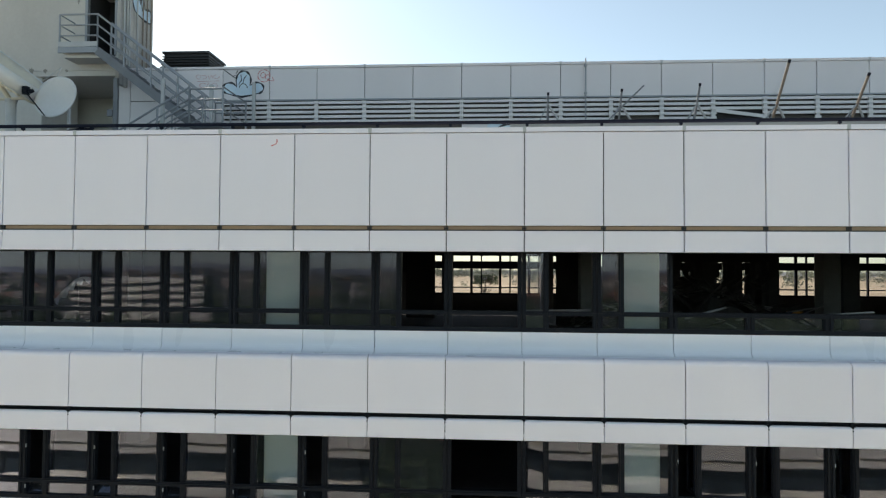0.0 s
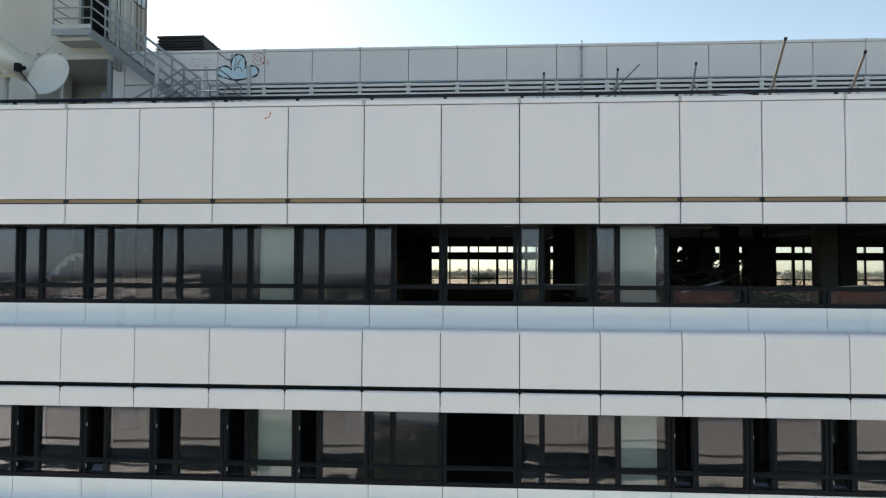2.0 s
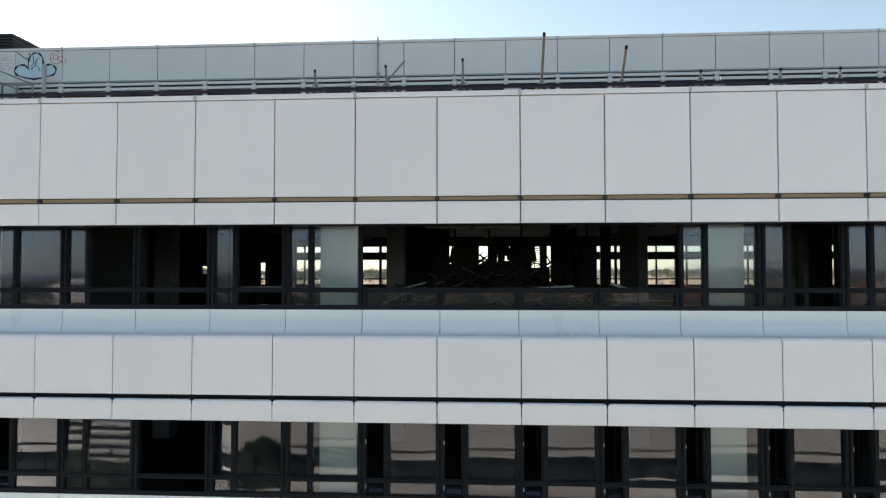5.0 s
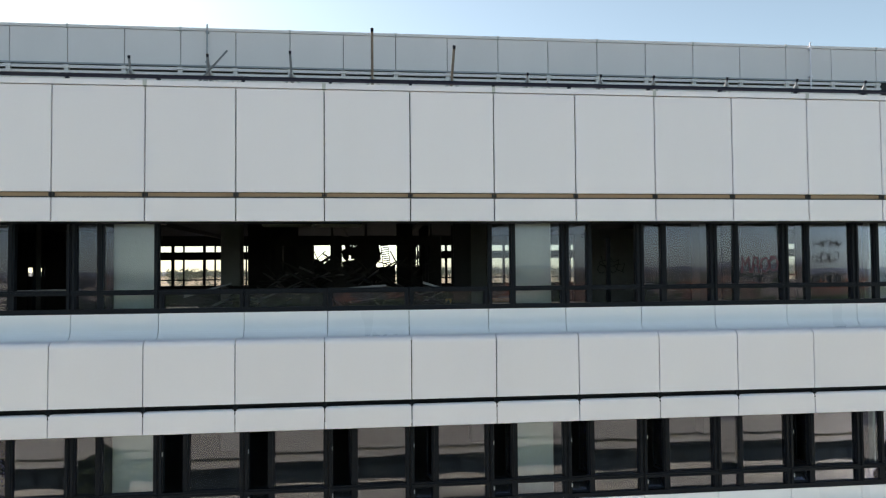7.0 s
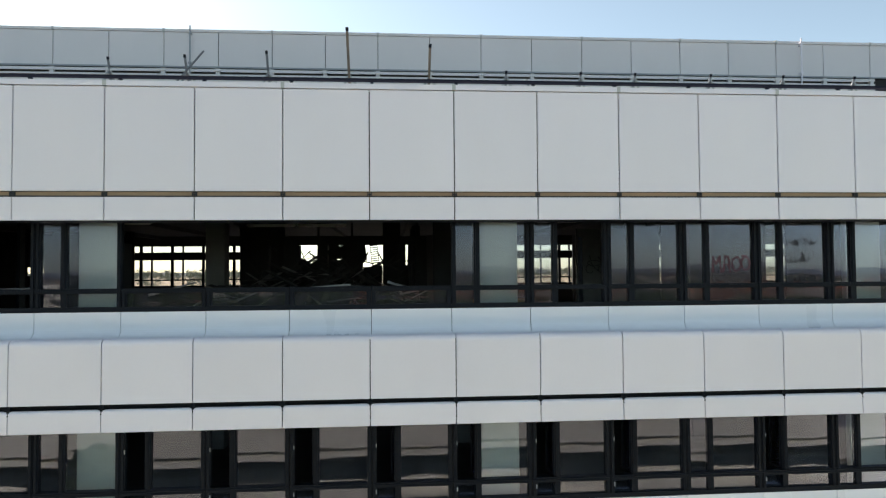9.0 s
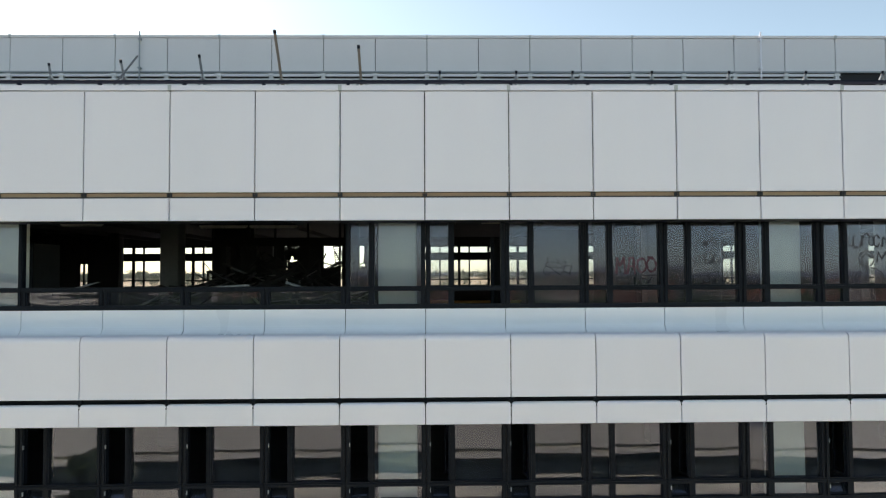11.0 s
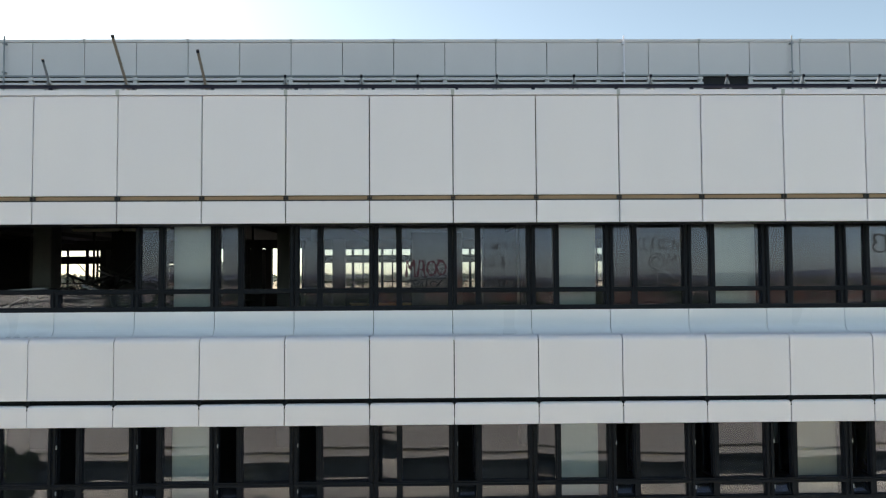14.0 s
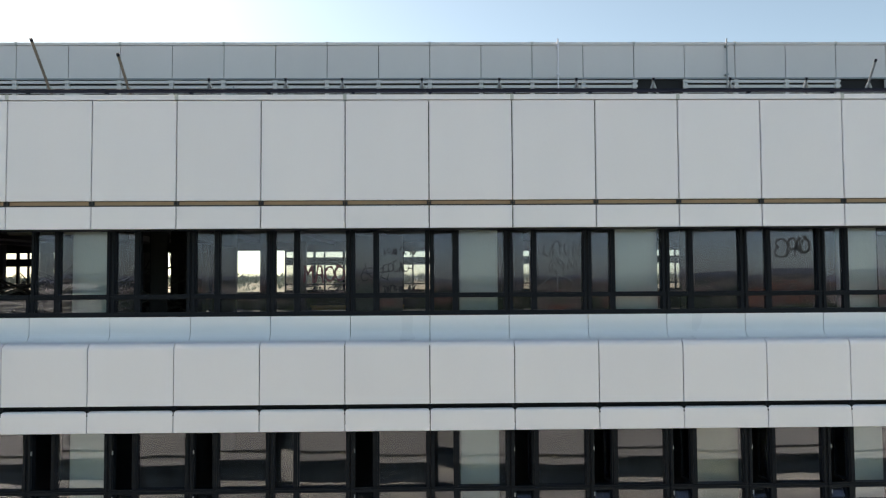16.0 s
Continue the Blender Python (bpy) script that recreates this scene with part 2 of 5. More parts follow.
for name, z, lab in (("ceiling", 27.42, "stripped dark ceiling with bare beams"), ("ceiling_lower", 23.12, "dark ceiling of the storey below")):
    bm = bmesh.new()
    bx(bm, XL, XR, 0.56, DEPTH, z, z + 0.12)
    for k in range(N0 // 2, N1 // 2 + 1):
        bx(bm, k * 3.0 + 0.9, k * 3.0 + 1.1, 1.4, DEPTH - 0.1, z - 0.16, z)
    setting(name, bm, UNLITM, lab, "ceiling")
bm = bmesh.new()
bx(bm, XL, XR, 0.1, DEPTH, 27.9, 28.0)
setting("roof_terrace", bm, ROOFM, "flat roof terrace behind the parapet", "roof")

# ---- cladding ----
def bevel_box(x0, x1, y0, y1, z0, z1, r=0.012):
    b = bmesh.new()
    bx(b, x0, x1, y0, y1, z0, z1)
    bmesh.ops.bevel(b, geom=[e for e in b.edges if all(v.co.y < (y0 + y1) / 2 for v in e.verts)], offset=r, segments=2, affect="EDGES", profile=0.5)
    return b


G = 0.009
panel_me = finish(bevel_box(G, MOD - G, 0.0, 0.05, 27.055, 28.855), "panel", PANEL)
strip_me = finish(bevel_box(G, MOD - G, 0.0, 0.05, 26.555, 26.955), "strip_panel", PANEL)
b = bmesh.new()
for sx in (-0.031, 0.031):
    bx(b, sx - 0.008, sx + 0.008, 0.0, 0.051, 26.956, 27.054)
bx(b, -0.023, 0.023, 0.01, 0.045, 26.995, 27.012)
bx(b, -0.007, 0.007, 0.02, 0.051, 26.956, 27.054)
bracket_me = finish(b, "bracket", BRACKETM)
b = bmesh.new()
bx(b, -0.03, 0.03, -0.034, 0.50, 28.862, 28.962)
cap_me = finish(b, "coping_cap", LIGHTSTEEL)

arc = [(-0.03 + 0.11 * (1 - math.cos(a)), 24.43 + 0.11 * math.sin(a)) for a in [i * math.pi / 12 for i in range(7)]]
outer = [(-0.03, 23.445)] + arc + [(0.16, 24.54)]
inner = [(0.16, 24.50), (0.08, 24.50), (0.03, 24.43), (0.03, 23.445)]
b = bmesh.new()
prof(b, outer + inner, G, MOD - G)
round_me = finish(b, "panel", PANEL)
b = bmesh.new()
lip = [(0.02 - 0.05 * math.sin(a), 23.305 + 0.05 * math.cos(a)) for a in [i * math.pi / 12 for i in range(7)]]
prof(b, [(-0.03, 22.985), (-0.015, 22.972), (0.70, 22.972), (0.70, 23.01), (0.04, 23.01), (0.04, 23.355)] + lip, G, MOD - G)
strip_low_me = finish(b, "strip_panel", PANEL)
b = bmesh.new()
bx(b, -0.035, 0.035, -0.012, 0.04, 23.357, 23.443)
bx(b, -0.05, 0.05, -0.02, 0.03, 23.357, 23.37)
bx(b, -0.022, 0.024, -0.022, 0.0, 23.30, 23.357)
bx(b, -0.011, 0.012, -0.030, -0.005, 23.27, 23.30)
bracket_low_me = finish(b, "bracket", FRAME)


def sill_profile(dz):
    cove = [(0.745 - 0.13 * (1 - math.cos(a)), 24.50 + 0.17 * (1 - math.sin(a))) for a in [i * math.pi / 12 for i in range(7)]]
    return [(y, z + dz) for y, z in [(0.745, 24.95)] + cove + [(0.552, 24.497), (0.552, 24.46), (0.79, 24.46), (0.79, 24.95)]]


# The sill's lighter cool white stands in for sky light on the cove.
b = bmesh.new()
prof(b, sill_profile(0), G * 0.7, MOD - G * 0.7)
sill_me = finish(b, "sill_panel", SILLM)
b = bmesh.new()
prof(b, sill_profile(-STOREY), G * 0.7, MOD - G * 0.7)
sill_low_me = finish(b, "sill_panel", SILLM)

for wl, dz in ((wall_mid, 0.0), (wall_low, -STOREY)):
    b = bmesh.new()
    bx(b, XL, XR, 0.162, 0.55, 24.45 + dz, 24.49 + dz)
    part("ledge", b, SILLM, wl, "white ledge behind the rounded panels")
b = bmesh.new()
bx(b, XL, XR, 0.052, 0.066, 26.93, 27.08)
part("gap_strip", b, TAN, wall, "tan strip in the open joint")
b = bmesh.new()
bx(b, XL, XR, 0.012, 0.051, 26.957, 26.978)
part("gap_ledge", b, BRACKETM, wall, "dark strip at the foot of the open joint")
# Thin dark strip stands in for the shadow under the panel edge.
b = bmesh.new()
bx(b, XL, XR, 0.02, 0.051, 27.046, 27.0545)
part("gap_ledge", b, BRACKETM, wall, "dark strip painting the panel's shadow over the open joint")
b = bmesh.new()
prof(b, [(-0.025, 28.865), (0.52, 28.865), (0.52, 28.95), (-0.025, 28.955)], XL, XR)
part("coping", b, PANEL, wall, "white metal parapet coping")
b = bmesh.new()
bx(b, XL, XR, 0.05, 0.75, 26.56, 26.60)
part("soffit", b, FRAME, wall, "dark soffit over the windows")
for n in range(N0, N1):
    x = n * MOD
    shared("panel", panel_me, wall, x)
    shared("strip_panel", strip_me, wall, x)
    shared("panel", round_me, wall_mid, x)
    shared("strip_panel", strip_low_me, wall_mid, x)
    shared("sill_panel", sill_me, wall_mid, x)
    shared("sill_panel", sill_low_me, wall_low, x)
    shared("bracket", bracket_me, wall, x)
    shared("bracket", bracket_low_me, wall_mid, x)
    if n % 2:
        shared("coping_cap", cap_me, wall, x)

# ---- windows of the front ----
HEAD, SILL, TR0, TR1 = 26.66, 24.95, 25.285, 25.375
JAMB, M0, M1 = 0.085, 0.43, 0.54


def frame_mesh(upper, mull, lower_mull, dz):
    """Window frame of one module: jambs, middle mullion, transom, head and sill."""
    b = bmesh.new()
    y0, y1 = WIN_Y - 0.05, WIN_Y + 0.06
    e = 0.004
    bx(b, 0, MOD, y0 - 0.012, y1, SILL + dz, SILL + 0.09 + dz)
    bx(b, e, MOD - e, y0 - 0.03, y1, TR0 + dz, TR1 + dz)
    bx(b, e, MOD - e, y0 - 0.055, y0 - 0.03, TR0 + 0.02 + dz, TR1 - 0.03 + dz)
    top = HEAD if upper else TR0
    for x0, x1 in ((e, JAMB), (MOD - JAMB, MOD - e)):
        bx(b, x0, x1, y0, y1, SILL + 0.09 + dz, top + dz)
        bx(b, x0 + 0.02, x1 - 0.02, y0 - 0.022, y0, SILL + 0.09 + dz, top + dz)
    if upper:
        bx(b, JAMB, MOD - JAMB, y0, y1, HEAD - 0.06 + dz, HEAD + dz)
        if mull:
            bx(b, M0, M1, y0 + 0.008, y1, TR1 + dz, HEAD - 0.06 + dz)
            bx(b, M0 + 0.03, M1 - 0.03, y0 - 0.012, y0 + 0.008, TR1 + dz, HEAD - 0.06 + dz)
    if lower_mull:
        bx(b, M0, M1, y0 + 0.008, y1, SILL + 0.09 + dz, TR0 + dz)
    return finish(b, "window_frame", FRAME)


def pane_mesh(x0, x1, z0, z1, dz, bow, seed):
    """A pane 8 mm thick, bowed by a millimetre or two as toughened glass is."""
    b = bmesh.new()
    kx, kz = 8, 10
    rows = {}
    for side, y in ((0, WIN_Y - 0.004), (1, WIN_Y + 0.004)):
        for i in range(kx + 1):
            for j in range(kz + 1):
                u, w = i / kx, j / kz
                d = bow * 16 * u * (1 - u) * w * (1 - w) + 0.0004 * noise.noise(Vector((u * 2.2 + seed * 7, w * 2.6, seed * 3.3)))
                rows[side, i, j] = b.verts.new((x0 - 0.004 + (x1 - x0 + 0.008) * u, y - d, z0 + dz - 0.004 + (z1 - z0 + 0.008) * w))
    for side in (0, 1):
        for i in range(kx):
            for j in range(kz):
                q = (rows[side, i, j], rows[side, i + 1, j], rows[side, i + 1, j + 1], rows[side, i, j + 1])
                b.faces.new(q if side == 0 else q[::-1])
    return finish(b, "pane", GLASS, True)


def handle_mesh(dz):
    b = bmesh.new()
    for z in (26.02, 25.17):
        bx(b, 0.07, 0.088, WIN_Y - 0.075, WIN_Y - 0.05, z + dz, z + 0.07 + dz)
    return finish(b, "handle", STEEL)


def sash_mesh(x0, x1, z0, z1, dz, name="sash"):
    """The light frame of one opened casement, with its pane."""
    b = bmesh.new()
    for a0, a1, c0, c1 in ((x0, x0 + 0.035, z0, z1), (x1 - 0.035, x1, z0, z1), (x0 + 0.035, x1 - 0.035, z0, z0 + 0.04), (x0 + 0.035, x1 - 0.035, z1 - 0.04, z1)):
        bx(b, a0, a1, WIN_Y - 0.02, WIN_Y + 0.03, c0 + dz, c1 + dz)
    return finish(b, name, FRAME)


meshes = {}
PANE = random.Random(4)


def window(n, number, dz, upper=True, mull=True, lower_mull=True, nu=True, wu=True, nl=True, wl=True, lab="", tilt=0.0, handle=False, lean=0.0):
    """One module: nu, wu, nl, wl say whether the narrow and wide panes above and below the transom are there."""
    w = thing("window_%d" % number, lab, "window", "ribbon windows", "structure", (n * MOD, 0, 0))
    key = ("f", upper, mull, lower_mull, dz)
    if key not in meshes:
        meshes[key] = frame_mesh(upper, mull, lower_mull, dz)
    shared("window_frame", meshes[key], w)
    lx = M0 if lower_mull else MOD - JAMB
    for name, on, x0, x1, z0, z1 in (("nu", nu, JAMB, M0, TR1, HEAD - 0.06), ("wu", wu, M1, MOD - JAMB, TR1, HEAD - 0.06),
                                     ("nl", nl, JAMB, lx, SILL + 0.09, TR0), ("wl", wl and lower_mull, M1, MOD - JAMB, SILL + 0.09, TR0)):
        if on:
            v = n % 5
            k = (name, lower_mull, dz, v)
            if k not in meshes:
                meshes[k] = pane_mesh(x0, x1, z0, z1, dz, (0.0005, -0.0003, 0.0007, 0.0002, -0.0006)[v] * (0.5 if name[0] == "n" else 1.0), v + 1)
            p = shared("pane", meshes[k], w)
            c = Vector(((x0 + x1) / 2, WIN_Y, (z0 + z1) / 2 + dz))
            turn = Euler((radians(lean + PANE.gauss(0, 0.16)), 0, radians(PANE.gauss(0, 0.16)))).to_matrix().to_4x4()
            p.matrix_basis = Matrix.Translation(c) @ turn @ Matrix.Translation(-c)
            if tilt and name == "nu":
                p.matrix_basis = Matrix.Translation((M0, WIN_Y, 0)) @ Matrix.Rotation(radians(tilt), 4, "Z") @ Matrix.Translation((-M0, -WIN_Y, 0))
    if handle:
        if ("s", dz) not in meshes:
            meshes[("s", dz)] = sash_mesh(JAMB, M0, TR1, HEAD - 0.06, dz), sash_mesh(JAMB, M0, SILL + 0.09, TR0, dz)
            for nm, z0, z1 in (("nu", TR1, HEAD - 0.06), ("nl", SILL + 0.09, TR0)):
                meshes[("p", nm, dz)] = pane_mesh(JAMB + 0.03, M0 - 0.03, z0 + 0.035, z1 - 0.035, dz, 0.0, 2)
        swing = Matrix.Translation((M0, WIN_Y, 0)) @ Matrix.Rotation(radians(-78 - 8 * PANE.random()), 4, "Z") @ Matrix.Translation((-M0, -WIN_Y, 0))
        zz = SILL + 0.09 + dz
        drop = Matrix.Translation((0, WIN_Y, zz)) @ Matrix.Rotation(radians(-24 - 14 * PANE.random()), 4, "X") @ Matrix.Translation((0, -WIN_Y, -zz))
        for i, (nm, m) in enumerate((("nu", swing), ("nl", drop))):
            sash = shared("sash", meshes[("s", dz)][i], w)
            sash.matrix_basis = m
            shared("pane", meshes[("p", nm, dz)], sash)
        if ("h", dz) not in meshes:
            meshes[("h", dz)] = handle_mesh(dz)
        shared("handle", meshes[("h", dz)], w)
    return w


number = 0
for n in range(N0, N1):
    number += 1
    if n in (9, 10, 11, 12):
        window(n, number, 0, upper=False, lower_mull=False, nu=False, wu=False, lab="dark window with its upper glazing torn out")
    elif n == 6:
        window(n, number, 0, mull=False, lower_mull=False, nu=False, wu=False, nl=False, lab="dark window frame without any glass")
    elif n in (5, 7, 14):
        window(n, number, 0, wu=False, wl=False, lab="dark framed window with one large pane missing")
    else:
        window(n, number, 0, lab="dark framed office window with tinted glass")
for n in range(N0, N1):
    number += 1
    d = -STOREY
    if n == 6:
        window(n, number, d, mull=False, lower_mull=False, nu=False, wu=False, nl=False, lab="dark window frame without any glass")
    elif n in (5, 8):
        window(n, number, d, lean=-6.5 if n == 5 else 0.0, lab="dark framed office window with tinted glass")
    elif n in (7, 16, 18):
        window(n, number, d, tilt=-14, lab="dark framed window, its narrow sash ajar")
    else:
        window(n, number, d, nu=False, nl=False, handle=True, lab="dark framed window, its narrow casement swung inward")

# ---- windows of the far wall ----
FZ = (24.90, 24.99, 25.24, 25.30, 26.25, 26.64, 26.93, 27.0)
b = bmesh.new()
y0, y1 = DEPTH + 0.06, DEPTH + 0.18
for z0, z1 in ((FZ[0], FZ[1]), (FZ[2], FZ[3]), (FZ[4], FZ[5]), (FZ[6], FZ[7])):
    bx(b, 0, MOD, y0, y1, z0, z1)
for x0, x1 in ((0, 0.07), (0.49, 0.56), (1.44, 1.5)):
    for z0, z1 in ((FZ[1], FZ[2]), (FZ[3], FZ[4]), (FZ[5], FZ[6])):
        bx(b, x0, x1, y0 + 0.01, y1, z0, z1)
far_frame = finish(b, "window_frame", FRAME)
far_panes = []
for x0, x1 in ((0.07, 0.49), (0.56, 1.44)):
    for z0, z1 in ((FZ[1], FZ[2]), (FZ[3], FZ[4]), (FZ[5], FZ[6])):
        b = bmesh.new()
        bx(b, x0 - 0.004, x1 + 0.004, y0 + 0.05, y0 + 0.056, z0 - 0.004, z1 + 0.004)
        far_panes.append(finish(b, "pane", GLASS_BACK))
for n in range(N0, N1):
    if n in (9, 10, 11, 12):
        continue
    number += 1
    w = thing("window_%d" % number, "far side office window with dark glazing bars", "window", "far windows", "structure", (n * MOD, 0, 0))
    shared("window_frame", far_frame, w)
    for me in far_panes:
        shared("pane", me, w).visible_shadow = False

# ---- roof storey behind the terrace ----
RY = 7.26
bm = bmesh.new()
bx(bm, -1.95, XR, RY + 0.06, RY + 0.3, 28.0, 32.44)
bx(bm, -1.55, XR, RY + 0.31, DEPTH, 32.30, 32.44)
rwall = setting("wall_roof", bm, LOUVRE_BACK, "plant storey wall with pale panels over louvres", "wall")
b = bmesh.new()
prof(b, [(RY - 0.03, 32.445), (RY + 0.35, 32.445), (RY + 0.35, 32.52), (RY - 0.03, 32.52)], -1.6, XR)
part("coping", b, PANEL_ROOF, rwall)
rp_me = finish(bevel_box(G, MOD - G, RY, RY + 0.05, 31.47, 32.44), "panel", PANEL_ROOF)
rlow_me = finish(bevel_box(G, MOD - G, RY, RY + 0.05, 28.0, 30.68), "panel", PANEL_ROOF)
rtall_me = finish(bevel_box(G, MOD - G, RY, RY + 0.05, 28.0, 31.45), "panel", PANEL_ROOF)
b = bmesh.new()
bx(b, -0.03, 0.03, RY - 0.04, RY + 0.3, 32.43, 32.535)
rcap_me = finish(b, "coping_cap", LIGHTSTEEL)
b = bmesh.new()
prof(b, [(RY - 0.06, 0.0), (RY - 0.045, 0.0), (RY + 0.02, 0.085), (RY + 0.005, 0.104), (RY - 0.06, 0.078)], 0.075, MOD - 0.075)
slat_me = finish(b, "slat", SLAT)
b = bmesh.new()
bx(b, -0.055, -0.005, RY - 0.07, RY + 0.03, 30.70, 31.40)
bx(b, 0.005, 0.055, RY - 0.07, RY + 0.03, 30.70, 31.40)
for i in range(5):
    bx(b, -0.085, 0.085, RY - 0.082, RY - 0.07, 30.735 + i * 0.145, 30.80 + i * 0.145)
lpost_me = finish(b, "louvre_post", SLAT)
b = bmesh.new()
bx(b, 0, MOD, RY - 0.05, RY + 0.05, 31.42, 31.462)
rhead_me = finish(b, "louvre_head", STEEL)
b = bmesh.new()
bx(b, -1.94, -1.51, RY + 0.004, RY + 0.05, 28.0, 32.44)
part("end_panel", b, PANEL_ROOF, rwall)
MISSING = {9: (0,), 11: (0, 1), 12: (0,), 13: (0,), 22: (2, 3, 4), 26: (3, 4)}
for n in range(-1, N1):
    x = n * MOD
    shared("panel", rp_me, rwall, x)
    if n > 0:
        shared("louvre_head", rhead_me, rwall, x)
    if n > 5 or n < 1:
        shared("panel", rlow_me if n > 5 else rtall_me, rwall, x)
    if n > 0:
        shared("louvre_post", lpost_me, rwall, x)
    if n % 2 == 0:
        shared("coping_cap", rcap_me, rwall, x)
    # Black sheet added in gappy bays to paint the dark depth behind.
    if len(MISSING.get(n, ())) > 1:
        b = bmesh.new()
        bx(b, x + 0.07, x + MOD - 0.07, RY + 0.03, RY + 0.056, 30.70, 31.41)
        part("bay_back", b, BACKING, rwall, "black sheet painting the shade in a bay with louvre slats missing")
    if n > 0:
        for i in range(5):
            if i not in MISSING.get(n, ()):
                shared("slat", slat_me, rwall, x, 0, 30.72 + i * 0.145)
for px, hi in ((12.74, 0), (30.75, 1), (35.72, 0)):
    b = bmesh.new()
    rod(b, (px, RY - 0.09, 30.6), (px, RY - 0.09, 32.60), 0.022)
    bx(b, px - 0.04, px + 0.04, RY - 0.12, RY, 32.36, 32.40)
    bx(b, px - 0.04, px + 0.04, RY - 0.12, RY, 31.52, 31.56)
    part("downpipe", b, PANEL if hi else STEEL, rwall, "thin vertical pipe clipped to the panels")

# rail along the parapet
b = bmesh.new()
rail = thing("parapet_rail", "black pipe rail on short posts along the parapet", "railing", at=(0, 0.45, 28.955))
rod(b, (XL, 0, 0.200), (XR, 0, 0.200), 0.037, 12)
part("pipe", b, BLACK, rail)
b = bmesh.new()
rod(b, (0, 0, 0), (0, 0, 0.175), 0.014, 6)
bx(b, -0.028, 0.028, -0.03, 0.03, 0.125, 0.165)
bx(b, -0.03, 0.03, -0.03, 0.03, 0, 0.012)
post_me = finish(b, "post", BLACK)
for k in range(N0, N1):
    shared("post", post_me, rail, k * MOD + 0.06 + 0.05 * math.sin(k * 3.1))

# leaning poles on tripod feet
bm = bmesh.new()
bx(bm, 10.4, 42.0, 4.75, 5.75, 28.0, 30.08)
setting("roof_kerb", bm, CONCRETE, "concrete kerb on the terrace carrying the poles", "kerb")


def leaning_pole(x, length, rusty, lean=0.62):
    p = thing("leaning_pole", "cut-off %s steel pole on a tripod foot" % ("tall brownish" if rusty else "grey"), "pole", "row of poles on the roof", at=(x, 5.35, 30.08))
    d = Vector((0.0, -lean, 1.0)).normalized()
    foot = Vector((0, 0, -0.08))
    b = bmesh.new()
    rad = 0.034 if rusty else 0.028
    rod(b, foot + d * 0.11, foot + d * length, rad, 10)
    part("tube", b, STAIRM if not rusty else RUST, p)
    b = bmesh.new()
    rod(b, foot + d * (length - 0.012), foot + d * (length + 0.06), rad + 0.004, 10)
    part("end_cap", b, BLACK, p, "black end cap")
    joint = foot + d * min(length - 0.04, 0.74)
    wide = 1.0 if length > 0.9 else 0.75
    for q, mat in (((0.42, -0.10), LIGHTSTEEL), ((-0.28, -0.22), STEEL), ((0.06, 0.30), STEEL)):
        b = bmesh.new()
        beam(b, Vector((q[0] * wide, q[1], 0.03)), joint, 0.05, 0.03)
        leg = part("leg", b, mat, p)
        b = bmesh.new()
        bx(b, q[0] * wide - 0.07, q[0] * wide + 0.07, q[1] - 0.05, q[1] + 0.05, 0, 0.06)
        part("foot_plate", b, LIGHTSTEEL, leg)
    return p


POLES = [(11.42, 0.98, 0.33, 0), (13.33, 1.08, 0.55, 0), (15.32, 1.21, 0.58, 0), (17.33, 1.87, 0.80, 1), (19.34, 1.52, 0.86, 1)]
POLES += [(x, 0.80, 0.45, 0) for x in (21.34, 23.3, 24.75, 26.8, 28.8, 30.8, 32.8, 34.8)] + [(36.8, 0.80, 0.45, 0), (38.4, 1.28, 0.6, 0)]
for x, ln, lean, r in POLES:
    leaning_pole(x, ln, r, lean)

# ---- columns ----
def column(name, x0, x1, y0, y1, z0, z1, mat, lab, r=0.03):
    b = bmesh.new()
    bx(b, x0, x1, y0, y1, z0, z1)
    bmesh.ops.bevel(b, geom=[e for e in b.edges if abs(e.verts[0].co.z - e.verts[1].co.z) > 0.5], offset=r, segments=3, affect="EDGES", profile=0.5)
    return tagged(part(name, b, mat), lab, "column", "columns of the office floors", "structure")


for k, n in enumerate((-2, 3, 8, 13, 18, 23, 28)):
    for j, (z0, z1) in enumerate(((24.0, 27.42), (20.38, 23.12))):
        column("column_%d" % (2 * k + j + 1), n * MOD + 0.58, n * MOD + 1.33, 1.12, 1.27, z0, z1, COLM, "pale painted column just behind the glass")
        column("column_%d" % (2 * k + j + 31), n * MOD + 0.79, n * MOD + 1.36, 8.6, 9.18, z0, z1, COLIN, "grey concrete column inside the office floor")
for k, n in enumerate((-2, 3, 8, 13, 18, 23, 28)):
    column("column_%d" % (61 + k), n * MOD + 0.56, n * MOD + 1.20, 21.1, 21.4, 24.0, 27.42, WALLIN, "grey column beside the far windows")

# ---- gutted interior ----
rng = random.Random(7)


def board(name, x0, x1, y, z0, z1, mat, lab, turn=0.0, lean=0.0, thick=0.06, group=""):
    ob = thing(name, lab, "partition", group, "", ((x0 + x1) / 2, y, z0))
    b = bmesh.new()
    w = x1 - x0
    bx(b, -w / 2, w / 2, -thick / 2, thick / 2, 0, z1 - z0)
    bmesh.ops.bevel(b, geom=b.edges[:], offset=0.006, segments=1, affect="EDGES")
    part("sheet", b, mat, ob)
    b = bmesh.new()
    bx(b, -w / 2 - 0.02, -w / 2, -thick / 2 - 0.01, thick / 2 + 0.01, 0, z1 - z0)
    part("edge_strip", b, FRAME, ob)
    ob.rotation_euler = (radians(lean), 0, radians(turn))
    return ob


board("partition", 24.43, 26.08, 9.6, 24.0, 27.0, COLIN, "grey partition left standing on the office floor")
